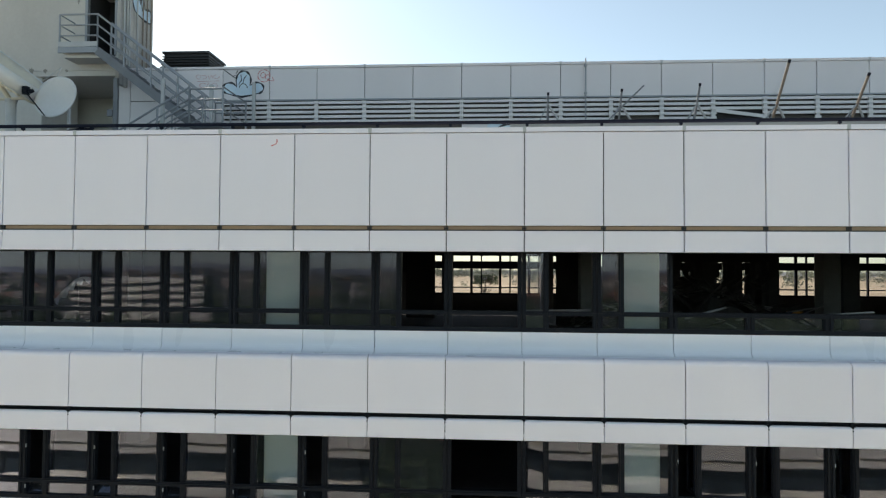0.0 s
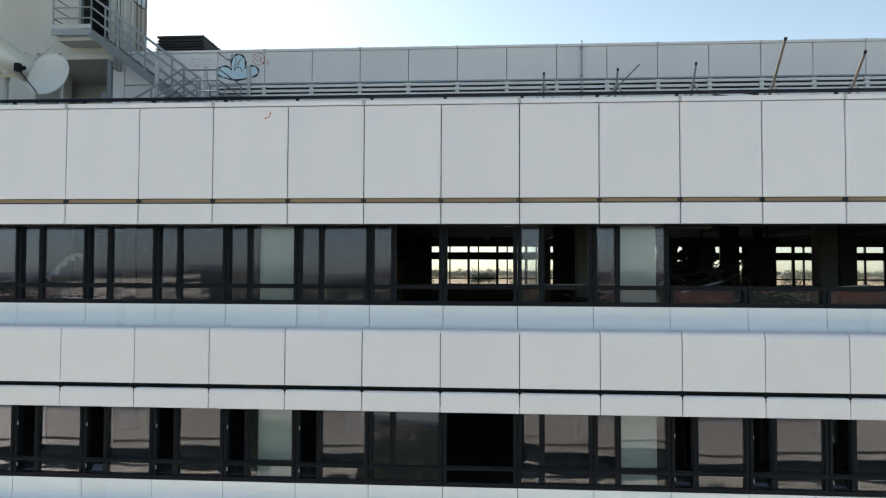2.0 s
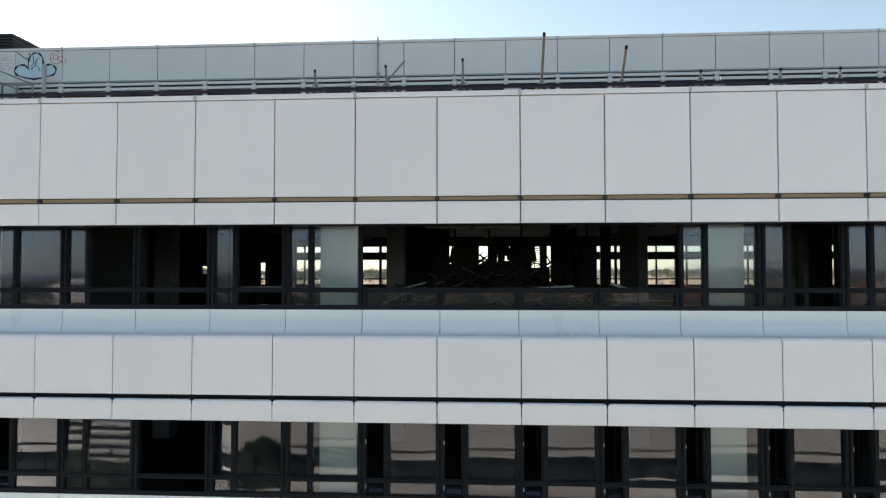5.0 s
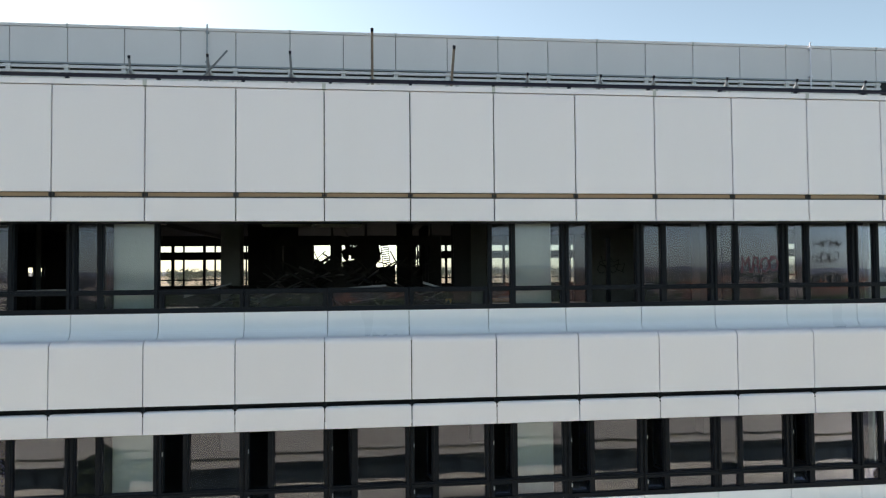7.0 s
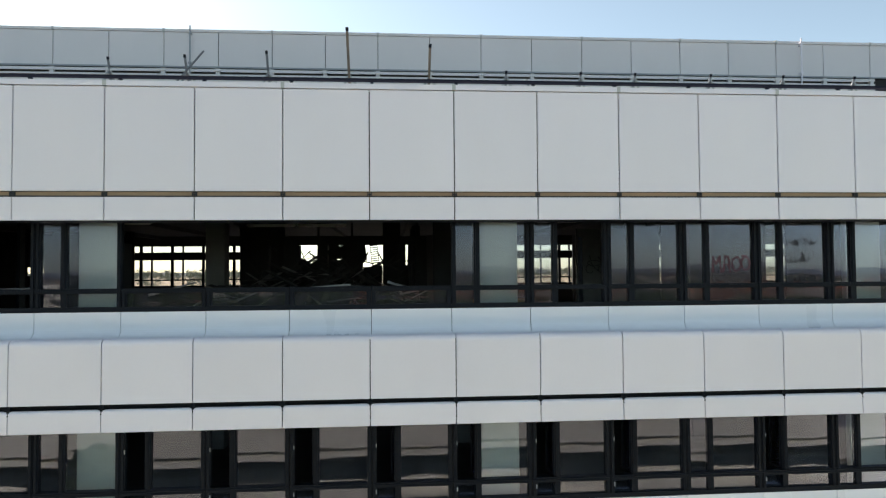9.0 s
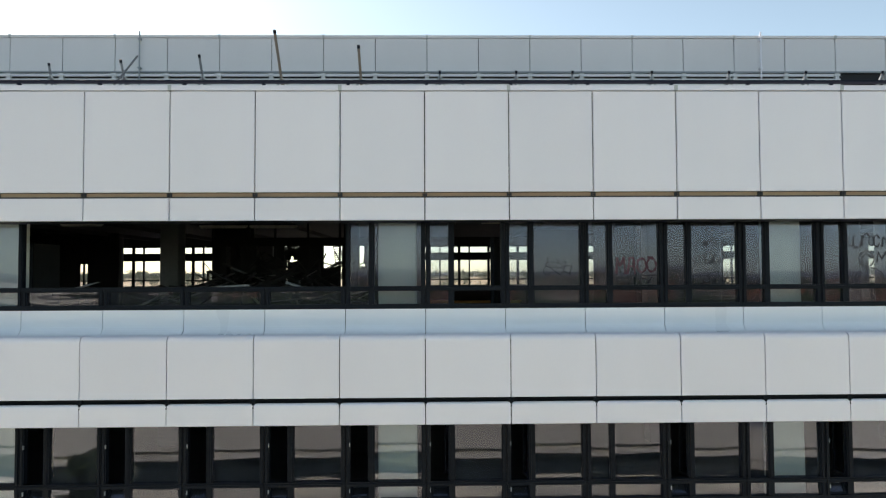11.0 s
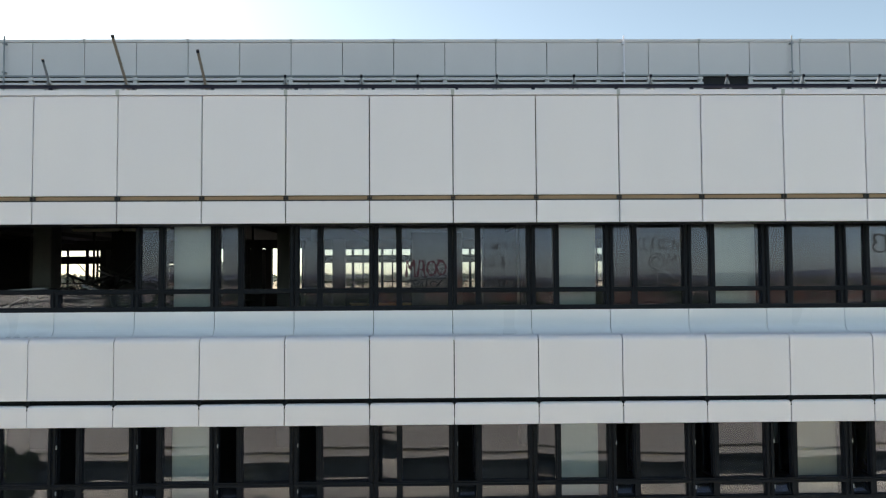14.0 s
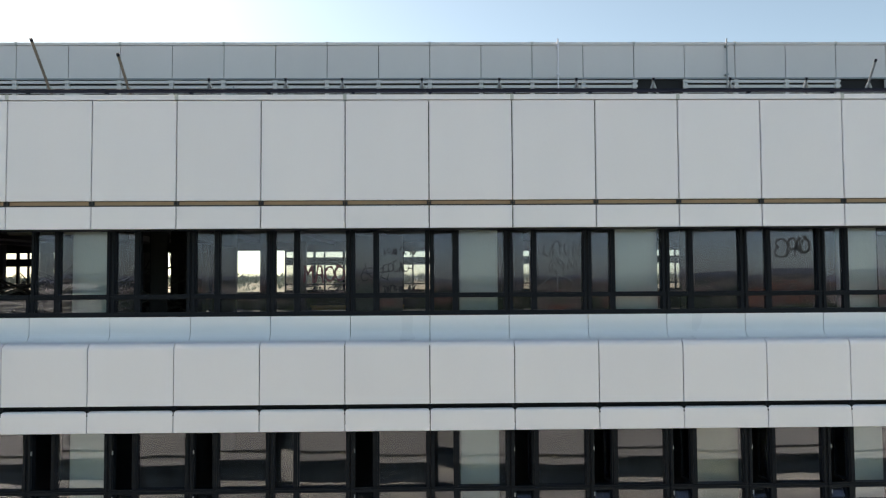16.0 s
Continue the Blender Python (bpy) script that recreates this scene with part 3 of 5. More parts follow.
# Partitions coloured near black to stand in for the shade indoors.
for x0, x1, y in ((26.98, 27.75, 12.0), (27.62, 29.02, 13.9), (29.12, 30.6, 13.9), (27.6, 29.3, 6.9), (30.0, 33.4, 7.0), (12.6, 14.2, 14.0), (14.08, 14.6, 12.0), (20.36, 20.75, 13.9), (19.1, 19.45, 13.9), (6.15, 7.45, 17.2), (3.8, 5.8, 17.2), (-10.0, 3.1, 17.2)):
    board("partition", x0, x1, y, 24.0, 27.4, UNLITM, "partition left standing on the office floor, darkened for shade")
# Low box added for a bright line; its ochre stands in for sunlight.
b = bmesh.new()
bx(b, 20.9, 25.6, 21.25, 21.66, 24.16, 24.20)
bx(b, 20.95, 25.55, 21.3, 21.66, 24.0, 24.16)
bmesh.ops.bevel(b, geom=b.edges[:], offset=0.008, segments=1, affect="EDGES")
tagged(part("floor_duct", b, YELLOW), "low ochre box under the far windows, sunlight put into its colour", "duct cover")
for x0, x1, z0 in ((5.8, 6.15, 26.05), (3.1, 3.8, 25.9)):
    board("partition", x0 + 0.02, x1, 17.2, z0, 27.4, UNLITM, "lintel board over a gap in the partition, darkened for shade")
board("partition", 3.12, 3.8, 17.2, 24.0, 25.55, UNLITM, "low board across a gap in the partition, darkened for shade")
board("partition", 5.1, 7.3, 4.4, 24.0, 27.4, UNLITM, "partition left standing on the office floor, darkened for shade", 0)
board("partition", 0.6, 3.9, 4.4, 24.0, 27.4, UNLITM, "partition left standing on the office floor, darkened for shade", 0)
board("partition", -6.0, -1.2, 4.4, 24.0, 27.4, UNLITM, "partition left standing on the office floor, darkened for shade", 0)
board("partition", 33.4, 38.5, 5.0, 24.0, 27.4, UNLITM, "partition left standing on the office floor, darkened for shade", 0)
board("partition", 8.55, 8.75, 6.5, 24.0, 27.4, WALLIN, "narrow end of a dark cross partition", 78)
board("partition", 19.5, 19.95, 6.0, 24.0, 27.4, UNLITM, "partition left standing on the office floor, darkened for shade")
board("door_leaf", 22.1, 22.95, 2.6, 24.0, 26.35, UNLITM, "dark door leaf standing open behind the window", 72)
board("door_leaf", 12.1, 12.9, 3.2, 24.0, 26.3, UNLITM, "dark door leaf standing open behind the window", 80)

# stud partition with torn boards across the middle of the floor
stud = thing("stud_partition", "half-stripped stud partition with torn hanging boards", "partition", at=(0, 9.9, 24.0))
b = bmesh.new()
bx(b, 13.98, 19.5, -0.05, 0.05, 2.50, 2.78)
part("header", b, UNLITM, stud)
for x0, x1 in ((14.22, 14.42), (14.89, 15.39), (15.97, 16.30), (16.87, 17.43), (18.57, 18.71), (18.90, 18.99), (19.04, 19.11), (19.15, 19.5)):
    b = bmesh.new()
    bx(b, -(x1 - x0) / 2, (x1 - x0) / 2, -0.03, 0.45, -2.5, 0)
    for v in b.verts:
        if v.co.z < -1:
            v.co.x += rng.uniform(-0.07, 0.07)
    part("board", b, UNLITM, stud).location = ((x0 + x1) / 2, 0, 2.5)
for x0, x1, h0, h1 in ((14.38, 14.9, 1.86, 1.98), (15.38, 15.70, 2.10, 1.96), (15.70, 15.98, 1.92, 2.10), (16.29, 16.88, 1.98, 2.08), (17.42, 18.05, 1.78, 1.84), (18.57, 18.92, 1.76, 1.86)):
    b = bmesh.new()
    bx(b, x0, x1, 0.46, 0.50, 0, h0)
    for v in b.verts:
        if v.co.z > 1 and v.co.x > (x0 + x1) / 2:
            v.co.z = h1
    part("low_board", b, UNLITM, stud, "broken dark board across the foot of the partition")
b = bmesh.new()
bx(b, 18.12, 18.65, 0.86, 0.92, 0, 3.3)
part("board", b, UNLITM, stud)
for x in (14.02, 14.89, 16.01, 17.08, 18.11, 19.2):
    b = bmesh.new()
    bx(b, x - 0.035, x + 0.035, -0.055, -0.032, 0, 3.42)
    part("stud", b, UNLITM, stud)
for i in range(22):
    x0, x1 = rng.choice(((14.4, 14.9), (16.6, 16.9), (16.6, 16.9), (17.2, 17.7), (17.2, 17.5), (18.6, 19.2)))
    b = bmesh.new()
    ln = rng.uniform(0.15, 0.6)
    bx(b, -rng.uniform(0.008, 0.04), rng.uniform(0.008, 0.04), -0.006, 0.006, -ln, 0)
    for v in b.verts:
        if v.co.z < -0.1:
            v.co.x += rng.uniform(-0.12, 0.12)
    part("torn_strip", b, UNLITM, stud, "torn strip hanging from the partition head").location = (rng.uniform(x0, x1), -0.06, 2.52)
for x, z, ln, tilt in ((15.62, 25.98, 0.62, 24), (15.74, 26.06, 0.5, 31), (15.55, 25.94, 0.34, -42), (15.86, 26.02, 0.42, 12), (15.47, 26.12, 0.5, -68), (15.52, 26.05, 0.7, 18), (15.8, 26.16, 0.36, -34), (18.0, 26.1, 0.5, -62), (17.5, 26.1, 0.4, 66), (17.98, 25.92, 0.4, 28), (17.55, 25.95, 0.46, -15), (16.5, 26.3, 0.5, 35), (16.72, 26.26, 0.4, -24), (16.42, 26.42, 0.3, 62), (16.62, 26.48, 0.36, -50), (18.8, 25.95, 0.4, 30), (18.72, 25.85, 0.36, -12)):
    b = bmesh.new()
    w = rng.uniform(0.012, 0.03)
    bx(b, -ln / 2, ln / 2, -0.012, 0.012, -w, w)
    ob = part("torn_strip", b, UNLITM, stud, "broken lath stuck across the opening")
    ob.location, ob.rotation_euler = (x, 0.47, z - 24.0), (0, radians(-tilt), 0)
blind = thing("slatted_blind", "broken slatted blind hanging askew from the ceiling", "blind", at=(17.86, 12.0, 25.35))
for i in range(17):
    b = bmesh.new()
    bx(b, -0.13, 0.13, -0.012, 0.012, 0.04 + i * 0.078, 0.075 + i * 0.078)
    part("slat", b, FRAME, blind)
for sx in (-0.13, 0.13):
    b = bmesh.new()
    bx(b, sx - 0.012, sx + 0.012, -0.016, 0.016, 0, 1.56)
    part("tape", b, FRAME, blind)
blind.rotation_euler = (0, radians(-7), 0)


for i in range(9):
    b = bmesh.new()
    bmesh.ops.create_circle(b, cap_ends=True, segments=7, radius=rng.uniform(0.05, 0.11))
    for v in b.verts:
        v.co = Vector((v.co.x * 1.5, 0.02 * v.co.x, v.co.y)) * rng.uniform(0.7, 1.3)
    bmesh.ops.solidify(b, geom=b.faces[:], thickness=0.01)
    ob = part("torn_strip", b, UNLITM, stud, "curled scrap hanging in the opening")
    ob.matrix_basis = Matrix.Translation((rng.uniform(16.36, 16.86), -0.09, rng.uniform(2.15, 2.5))) @ Matrix.Rotation(rng.uniform(0, 3), 4, "Y")


def plank(x, y, z, ln, w, h, turn, lift, roll, pale):
    ob = thing("broken_board", "pale bent metal ceiling strip on the rubble heap" if pale else "dark broken board lying on the rubble heap", "debris", "rubble heap", "", (x, y, z))
    b = bmesh.new()
    bx(b, -ln / 2, ln / 2, -w / 2, w / 2, -h / 2, h / 2)
    for v in b.verts:
        v.co.z += rng.uniform(-0.03, 0.03)
        v.co.x += rng.uniform(-0.08, 0.08)
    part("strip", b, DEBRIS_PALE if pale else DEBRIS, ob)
    ob.rotation_euler = (radians(roll), radians(lift), radians(turn))


heap = thing("rubble_heap", "high heap of broken ceiling boards and framing", "debris", at=(16.0, 8.2, 24.0))
b = bmesh.new()
bmesh.ops.create_grid(b, x_segments=40, y_segments=18, size=1)
for v in b.verts:
    u, w = v.co.x, v.co.y
    k = max(0.0, 1 - u * u) * max(0.0, 1 - w * w)
    hgt = 1.4 * k ** 0.6 * (0.8 + 0.5 * noise.noise(Vector((u * 4, w * 3, 3.0)))) + 0.12 * noise.noise(Vector((u * 17, w * 15, 1.0))) * k
    v.co = Vector((u * 4.0, w * 2.4, max(hgt, -0.01)))
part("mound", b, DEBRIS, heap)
for i in range(170):
    u, w = rng.uniform(-1, 1), rng.uniform(-1, 1)
    k = max(0.0, 1 - u * u) * max(0.0, 1 - w * w)
    plank(16.0 + u * 3.9, 8.2 + w * 2.2, 24.06 + 1.48 * k ** 0.6, rng.uniform(0.5, 1.9), rng.uniform(0.03, 0.12), rng.uniform(0.012, 0.04),
          rng.uniform(0, 180), rng.uniform(-26, 26), rng.uniform(-40, 40), rng.random() < 0.22)
for i in range(34):
    plank(rng.uniform(14.2, 19.1), rng.uniform(9.2, 9.75), 25.45 + rng.uniform(0.0, 0.5), rng.uniform(0.35, 1.05), rng.uniform(0.02, 0.07), rng.uniform(0.012, 0.03),
          rng.uniform(-25, 25), rng.choice((-1, 1)) * rng.uniform(4, 52), rng.uniform(-30, 30), False)
for i in range(14):
    plank(rng.uniform(8, 24), rng.uniform(1.6, 5.5), 24.06, rng.uniform(0.6, 1.8), rng.uniform(0.1, 0.4), 0.03, rng.uniform(0, 180), rng.uniform(-3, 3), 0, rng.random() < 0.4)
# low rail cover and loose strips lying on the transom of the open bay
for x, ln, tilt in ((14.3, 0.9, 14), (17.0, 1.2, 2), (18.6, 0.5, -18), (11.2, 1.4, 1), (22.4, 1.0, 2)):
    plank(x, 1.15, 25.36, ln, 0.05, 0.015, 4, -tilt, 0, True)
# ceiling battens and tube lights
for x, y, ln in ((14.73, 8.6, 1.45), (16.25, 8.6, 1.45), (20.5, 6.0, 1.2), (8.6, 6.4, 1.2), (23.1, 7.0, 1.2), (11.0, 7.5, 1.2)):
    lamp = thing("ceiling_batten", "dead white fluorescent batten hanging under the ceiling", "ceiling light", "dead ceiling lights", at=(x, y, 27.01))
    b = bmesh.new()
    bx(b, -ln / 2, ln / 2, -0.05, 0.05, 0.03, 0.09)
    part("housing", b, PLASTER, lamp)
    b = bmesh.new()
    rod(b, (-ln / 2 + 0.03, 0, 0.012), (ln / 2 - 0.03, 0, 0.012), 0.014)
    part("tube", b, PLASTER, lamp)
    for sx in (-0.4, 0.4):
        b = bmesh.new()
        rod(b, (sx, 0, 0.09), (sx, 0, 0.41), 0.006, 5)
        part("hanger", b, FRAME, lamp)
for i, x0 in enumerate((14.04, 14.93, 16.05, 17.12, 18.15)):
    b = bmesh.new()
    bx(b, x0 + 0.03, (14.86, 15.98, 17.05, 18.08, 19.18)[i], 9.84, 9.87, 26.82, 27.10)
    part("bulkhead_board", b, PLASTER, stud, "pale torn board above the partition")
# torn plastic film sagging behind one pane
film = thing("plastic_film", "torn whitish plastic film sagging behind the glass", "plastic sheet", at=(0.86, 0.99, 24.95))
b = bmesh.new()
prev = None
for i in range(15):
    u = i / 14
    x, z = -0.43 + 0.80 * u, 0.56 + 0.50 * math.sin(u * 1.75) ** 1.3
    t = 0.05 + 0.035 * math.sin(i * 2.1)
    cur = [b.verts.new((x + 0.03 * k, 0.02 * math.sin(i * 1.3 + k), z - t * k)) for k in (0, 1, 2)]
    if prev:
        for k in (0, 1):
            b.faces.new((prev[k], cur[k], cur[k + 1], prev[k + 1]))
    prev = cur
bmesh.ops.solidify(b, geom=b.faces[:], thickness=0.003)
part("fold", b, DISHM, film, "", True)
b = bmesh.new()
prev = None
for i in range(15):
    x, z = -0.43 + 0.88 * i / 14, 0.13 + 0.025 * math.sin(i * 1.9)
    cur = [b.verts.new((x, 0.03, 0.0)), b.verts.new((x, 0.0, z))]
    if prev:
        b.faces.new((prev[0], cur[0], cur[1], prev[1]))
    prev = cur
bmesh.ops.solidify(b, geom=b.faces[:], thickness=0.003)
part("heap", b, DISHM, film, "", True)
# boards behind single panes
for n, dz, w0, w1, mat, lab in ((20, 0, 0.54, 1.42, COLM, "dusty pale board leaning behind the glass"), (21, -STOREY, 0.54, 1.42, DISHB, "yellowed blind pulled down behind the glass")):
    b = bmesh.new()
    bx(b, n * MOD + w0, n * MOD + w1, 1.0, 1.03, 24.0 + dz, 26.7 + dz)
    tagged(part("pane_board", b, mat), lab, "board")

# ---- graffiti on glass ----
def stroke(name, pts, mat, r, parent=None, lab="", y_flat=None):
    """A flat painted stroke through pts in x, z at depth y_flat."""
    b = bmesh.new()
    k = len(pts)
    prev = None
    for i, (px, pz) in enumerate(pts):
        a, c = pts[max(i - 1, 0)], pts[min(i + 1, k - 1)]
        d = Vector((c[0] - a[0], 0, c[1] - a[1]))
        d = d.normalized() if d.length > 0 else Vector((1, 0, 0))
        s = Vector((-d.z, 0, d.x)) * r * (0.8 + 0.4 * math.sin(i * 1.7))
        p = Vector((px, y_flat, pz))
        cur = (b.verts.new(p + s), b.verts.new(p - s))
        if prev:
            b.faces.new((prev[0], prev[1], cur[1], cur[0]))
        prev = cur
    r_ = bmesh.ops.extrude_face_region(b, geom=b.faces[:])
    for v in r_["geom"]:
        if isinstance(v, bmesh.types.BMVert):
            v.co.y += 0.003
    bmesh.ops.recalc_face_normals(b, faces=b.faces)
    return part(name, b, mat, parent, lab)


def loop(cx, cz, rx, rz, a0=0.0, a1=360.0, k=22):
    return [(cx + rx * math.cos(radians(a0 + (a1 - a0) * i / k)), cz + rz * math.sin(radians(a0 + (a1 - a0) * i / k))) for i in range(k + 1)]


def tag(x, z, w, h, mat, shapes, lab, y, r=0.016):
    g = thing("graffiti_tag", lab, "graffiti", at=(0, 0, 0))
    for kind, *v in shapes:
        if kind == "o":
            cx, cz, rx, rz, a0, a1 = v
            pts = loop(x + cx * w, z + cz * h, rx * w, rz * h, a0, a1)
        else:
            pts = []
            for (ax, az), (cx, cz) in zip(v, v[1:]):
                for i in range(5):
                    pts.append((x + (ax + (cx - ax) * i / 4) * w, z + (az + (cz - az) * i / 4) * h))
        stroke("paint_stroke", pts, mat, r, g, y_flat=y)
    return g


GY = WIN_Y - 0.009
M_ = [("l", (0.0, 0.0), (0.02, 0.95), (0.1, 0.45), (0.18, 1.0), (0.22, 0.0))]
tag(24.62, 25.58, 0.78, 0.33, GLASSRED, M_ + [("l", (0.27, 0.0), (0.33, 0.95), (0.42, 0.92), (0.44, 0.45), (0.30, 0.45)), ("l", (0.42, 0.5), (0.46, 0.0)), ("o", 0.62, 0.5, 0.11, 0.40, 0, 360), ("o", 0.86, 0.52, 0.11, 0.38, 0, 360), ("l", (0.76, 0.95), (0.90, 0.98))], "dark red looping spray tag on a window pane", GY, 0.021)
gs = random.Random(31)


def scribble(n, x0, z0, wide, high):
    """Shapes of a run of n close cursive marks."""
    out = []
    for i in range(n):
        cx = x0 + wide * (i + 0.5) / n
        if gs.random() < 0.5:
            a = gs.uniform(0, 360)
            out.append(("o", cx, z0 + high * gs.uniform(0.3, 0.7), wide / n * 0.55, high * gs.uniform(0.25, 0.5), a, a + gs.uniform(200, 340)))
        else:
            out.append(("l",) + tuple((cx + wide / n * gs.uniform(-0.6, 0.6), z0 + high * (k % 2) * gs.uniform(0.6, 1.0)) for k in range(gs.choice((3, 4)))))
    return out


tag(24.64, 25.40, 0.74, 0.16, GREYP, scribble(6, 0.0, 0.0, 0.9, 0.9) + [("l", (0.0, 0.6), (0.5, 0.9), (1.0, 1.0))], "small dark scribbled spray tag on a window pane", GY, 0.012)
tag(26.10, 25.38, 0.72, 1.0, GREYP, scribble(8, 0.02, 0.72, 0.9, 0.14) + scribble(6, 0.02, 0.38, 0.8, 0.26) + scribble(9, 0.0, 0.0, 0.95, 0.14) + scribble(9, 0.0, 0.03, 0.95, 0.12), "dense dark scribbled spray tag on a window pane", GY, 0.011)
tag(29.07, 25.42, 0.84, 1.0, GREYF, scribble(8, 0.02, 0.66, 0.94, 0.26) + [("o", 0.42, 0.43, 0.17, 0.15, 0, 360), ("o", 0.42, 0.43, 0.10, 0.09, 0, 300), ("l", (0.66, 0.36), (0.7, 0.56), (0.78, 0.42), (0.86, 0.56), (0.92, 0.36)), ("o", 0.46, 0.06, 0.36, 0.2, 10, 170), ("l", (0.44, 0.24), (0.44, 0.02))], "faint grey looping spray scrawl on a window pane", GY, 0.013)
tag(33.62, 26.00, 0.72, 0.42, GREYP, [("o", 0.80, 0.58, 0.17, 0.38, 0, 360), ("o", 0.83, 0.55, 0.12, 0.30, 0, 360), ("o", 0.50, 0.64, 0.12, 0.26, 0, 360), ("l", (0.60, 0.6), (0.56, 0.08)), ("o", 0.2, 0.66, 0.15, 0.2, 0, 250), ("o", 0.2, 0.28, 0.18, 0.24, 110, 400)], "dark grey looping spray scrawl on a window pane", GY, 0.022)
# small red mark on the parapet panel
tag(5.53, 28.62, 0.16, 0.14, REDP, [("l", (0.0, 0.0), (0.6, 0.3), (0.75, 0.7), (0.7, 1.0))], "small red paint tick on a white panel", -0.006, 0.011)

tag(24.72, 25.52, 0.95, 0.62, WALLIN, [("o", 0.14, 0.24, 0.13, 0.22, 30, 330), ("o", 0.30, 0.55, 0.24, 0.14, 20, 340), ("l", (0.14, 0.95), (0.20, 0.55), (0.34, 0.25), (0.52, 0.08)), ("o", 0.56, 0.22, 0.12, 0.18, 0, 360), ("l", (0.44, 0.9), (0.58, 0.6), (0.78, 0.72), (0.70, 0.2), (0.95, 0.05)), ("l", (0.62, 0.45), (0.98, 0.5), (0.9, 0.1))], "dark looping scrawl sprayed on a grey partition", 9.561, 0.018)

# ---- graffiti on the plant storey wall ----
def blob(name, pts, mat, parent, y, lab=""):
    b = bmesh.new()
    f = b.faces.new([b.verts.new((px, y, pz)) for px, pz in pts])
    r_ = bmesh.ops.extrude_face_region(b, geom=[f])
    for v in r_["geom"]:
        if isinstance(v, bmesh.types.BMVert):
            v.co.y += 0.003
    bmesh.ops.recalc_face_normals(b, faces=b.faces)
    return part(name, b, mat, parent, lab)


WY = RY - 0.006
throwup = thing("wall_graffiti", "pale blue bubble graffiti with black outline on a grey panel", "graffiti")
cx, cz = 2.13, 31.86
outline = loop(cx - 0.34, cz - 0.02, 0.20, 0.15, 60, 250, 10) + [(cx - 0.2, cz - 0.22), (cx, cz - 0.25), (cx + 0.2, cz - 0.22)] + loop(cx + 0.40, cz - 0.02, 0.18, 0.15, -90, 120, 10) + [(cx + 0.2, cz + 0.05)] + loop(cx + 0.03, cz + 0.19, 0.20, 0.25, -10, 190, 14) + [(cx - 0.15, cz + 0.02)]
outline = [(cx + (px - cx) * 1.18, cz + (pz - cz) * 1.18) for px, pz in outline]
blob("fill", outline, BLUE, throwup, WY)
stroke("outline", outline + outline[:1], BLACKP, 0.030, throwup, y_flat=WY - 0.004)
stroke("stroke", loop(cx + 0.03, cz - 0.04, 0.13, 0.16, 5, 170, 14), BLACKP, 0.014, throwup, y_flat=WY - 0.004)
for p0, p1, p2 in (((-0.12, 0.10), (-0.03, 0.22), (-0.05, 0.42)), ((0.02, 0.12), (0.05, 0.28), (0.13, 0.38)), ((-0.62, 0.58), (-0.42, 0.44), (-0.24, 0.30)), ((-0.20, 0.44), (-0.17, 0.49), (-0.16, 0.55)), ((-0.30, 0.36), (-0.26, 0.37), (-0.22, 0.38))):
    stroke("stroke", [(cx + q[0], cz + q[1]) for q in (p0, p1, p2)], BLACKP, 0.013, throwup, y_flat=WY - 0.004)
tag(2.60, 31.99, 0.54, 0.46, REDP, [("o", 0.4, 0.5, 0.36, 0.42, 0, 360), ("o", 0.35, 0.55, 0.14, 0.18, 0, 360), ("o", 0.62, 0.42, 0.13, 0.16, 0, 360), ("l", (0.6, 0.2), (1.0, 0.15), (0.9, 0.4))], "red looping spray tag on a grey panel", WY, 0.010)
tag(0.62, 31.78, 0.80, 0.54, REDLIGHT, [("o", 0.12, 0.8, 0.1, 0.12, 40, 310), ("o", 0.32, 0.78, 0.12, 0.1, -100, 190), ("l", (0.5, 0.9), (0.56, 0.66), (0.64, 0.9), (0.7, 0.7)), ("o", 0.84, 0.8, 0.12, 0.1, 90, 380), ("o", 0.3, 0.3, 0.13, 0.13, 30, 300), ("l", (0.44, 0.2), (0.52, 0.44), (0.58, 0.2)), ("o", 0.76, 0.28, 0.13, 0.14, -60, 230), ("l", (0.05, 0.52), (0.95, 0.56))], "faded pink spray scrawl on a grey panel", WY, 0.009)
# paint along the foot of the wall, just above the parapet
for k, (x0, x1, mat) in enumerate(((9.75, 11.2, BLUE), (11.5, 12.6, BLUE), (12.3 + 0.5, 13.3, YELLOW), (14.0, 14.5, YELLOW), (14.9, 15.3, YELLOW))):
    g = thing("wall_graffiti", "bright painted lettering low on the plant storey wall", "graffiti")
    blob("fill", [(x0, 30.25), (x1, 30.22), (x1 + 0.03, 30.64), (x0 + 0.05, 30.66)], mat, g, WY)
    stroke("outline", loop((x0 + x1) / 2, 30.5, (x1 - x0) * 0.25, 0.12, 0, 180, 12), BLACKP, 0.03, g, y_flat=WY - 0.004)

# ---- stair tower at the end of the terrace ----
TY = 6.78
bm = bmesh.new()
bx(bm, -14.0, -2.66, TY, TY + 1.97, 32.32, 40.0)
bx(bm, -2.66, -1.72, TY + 1.2, TY + 1.97, 32.32, 40.0)
bx(bm, -2.66, -1.72, TY, TY + 1.2, 34.95, 40.0)
bx(bm, -2.66, -1.72, TY, TY + 1.2, 32.32, 32.76)
tower = setting("wall_tower", bm, BEIGE, "stained beige concrete stair tower with a dark doorway", "wall")
b = bmesh.new()
bx(b, -1.72, -1.6, TY, TY + 1.97, 31.9, 40.0)
part("pilaster", b, STAINED, tower, "streaked concrete corner of the tower")
# Near-black sheets added inside the doorway to paint its shade.
b = bmesh.new()
bx(b, -2.658, -1.722, TY + 1.16, TY + 1.196, 32.77, 34.945)
bx(b, -2.658, -2.64, TY + 0.12, TY + 1.16, 32.77, 34.945)
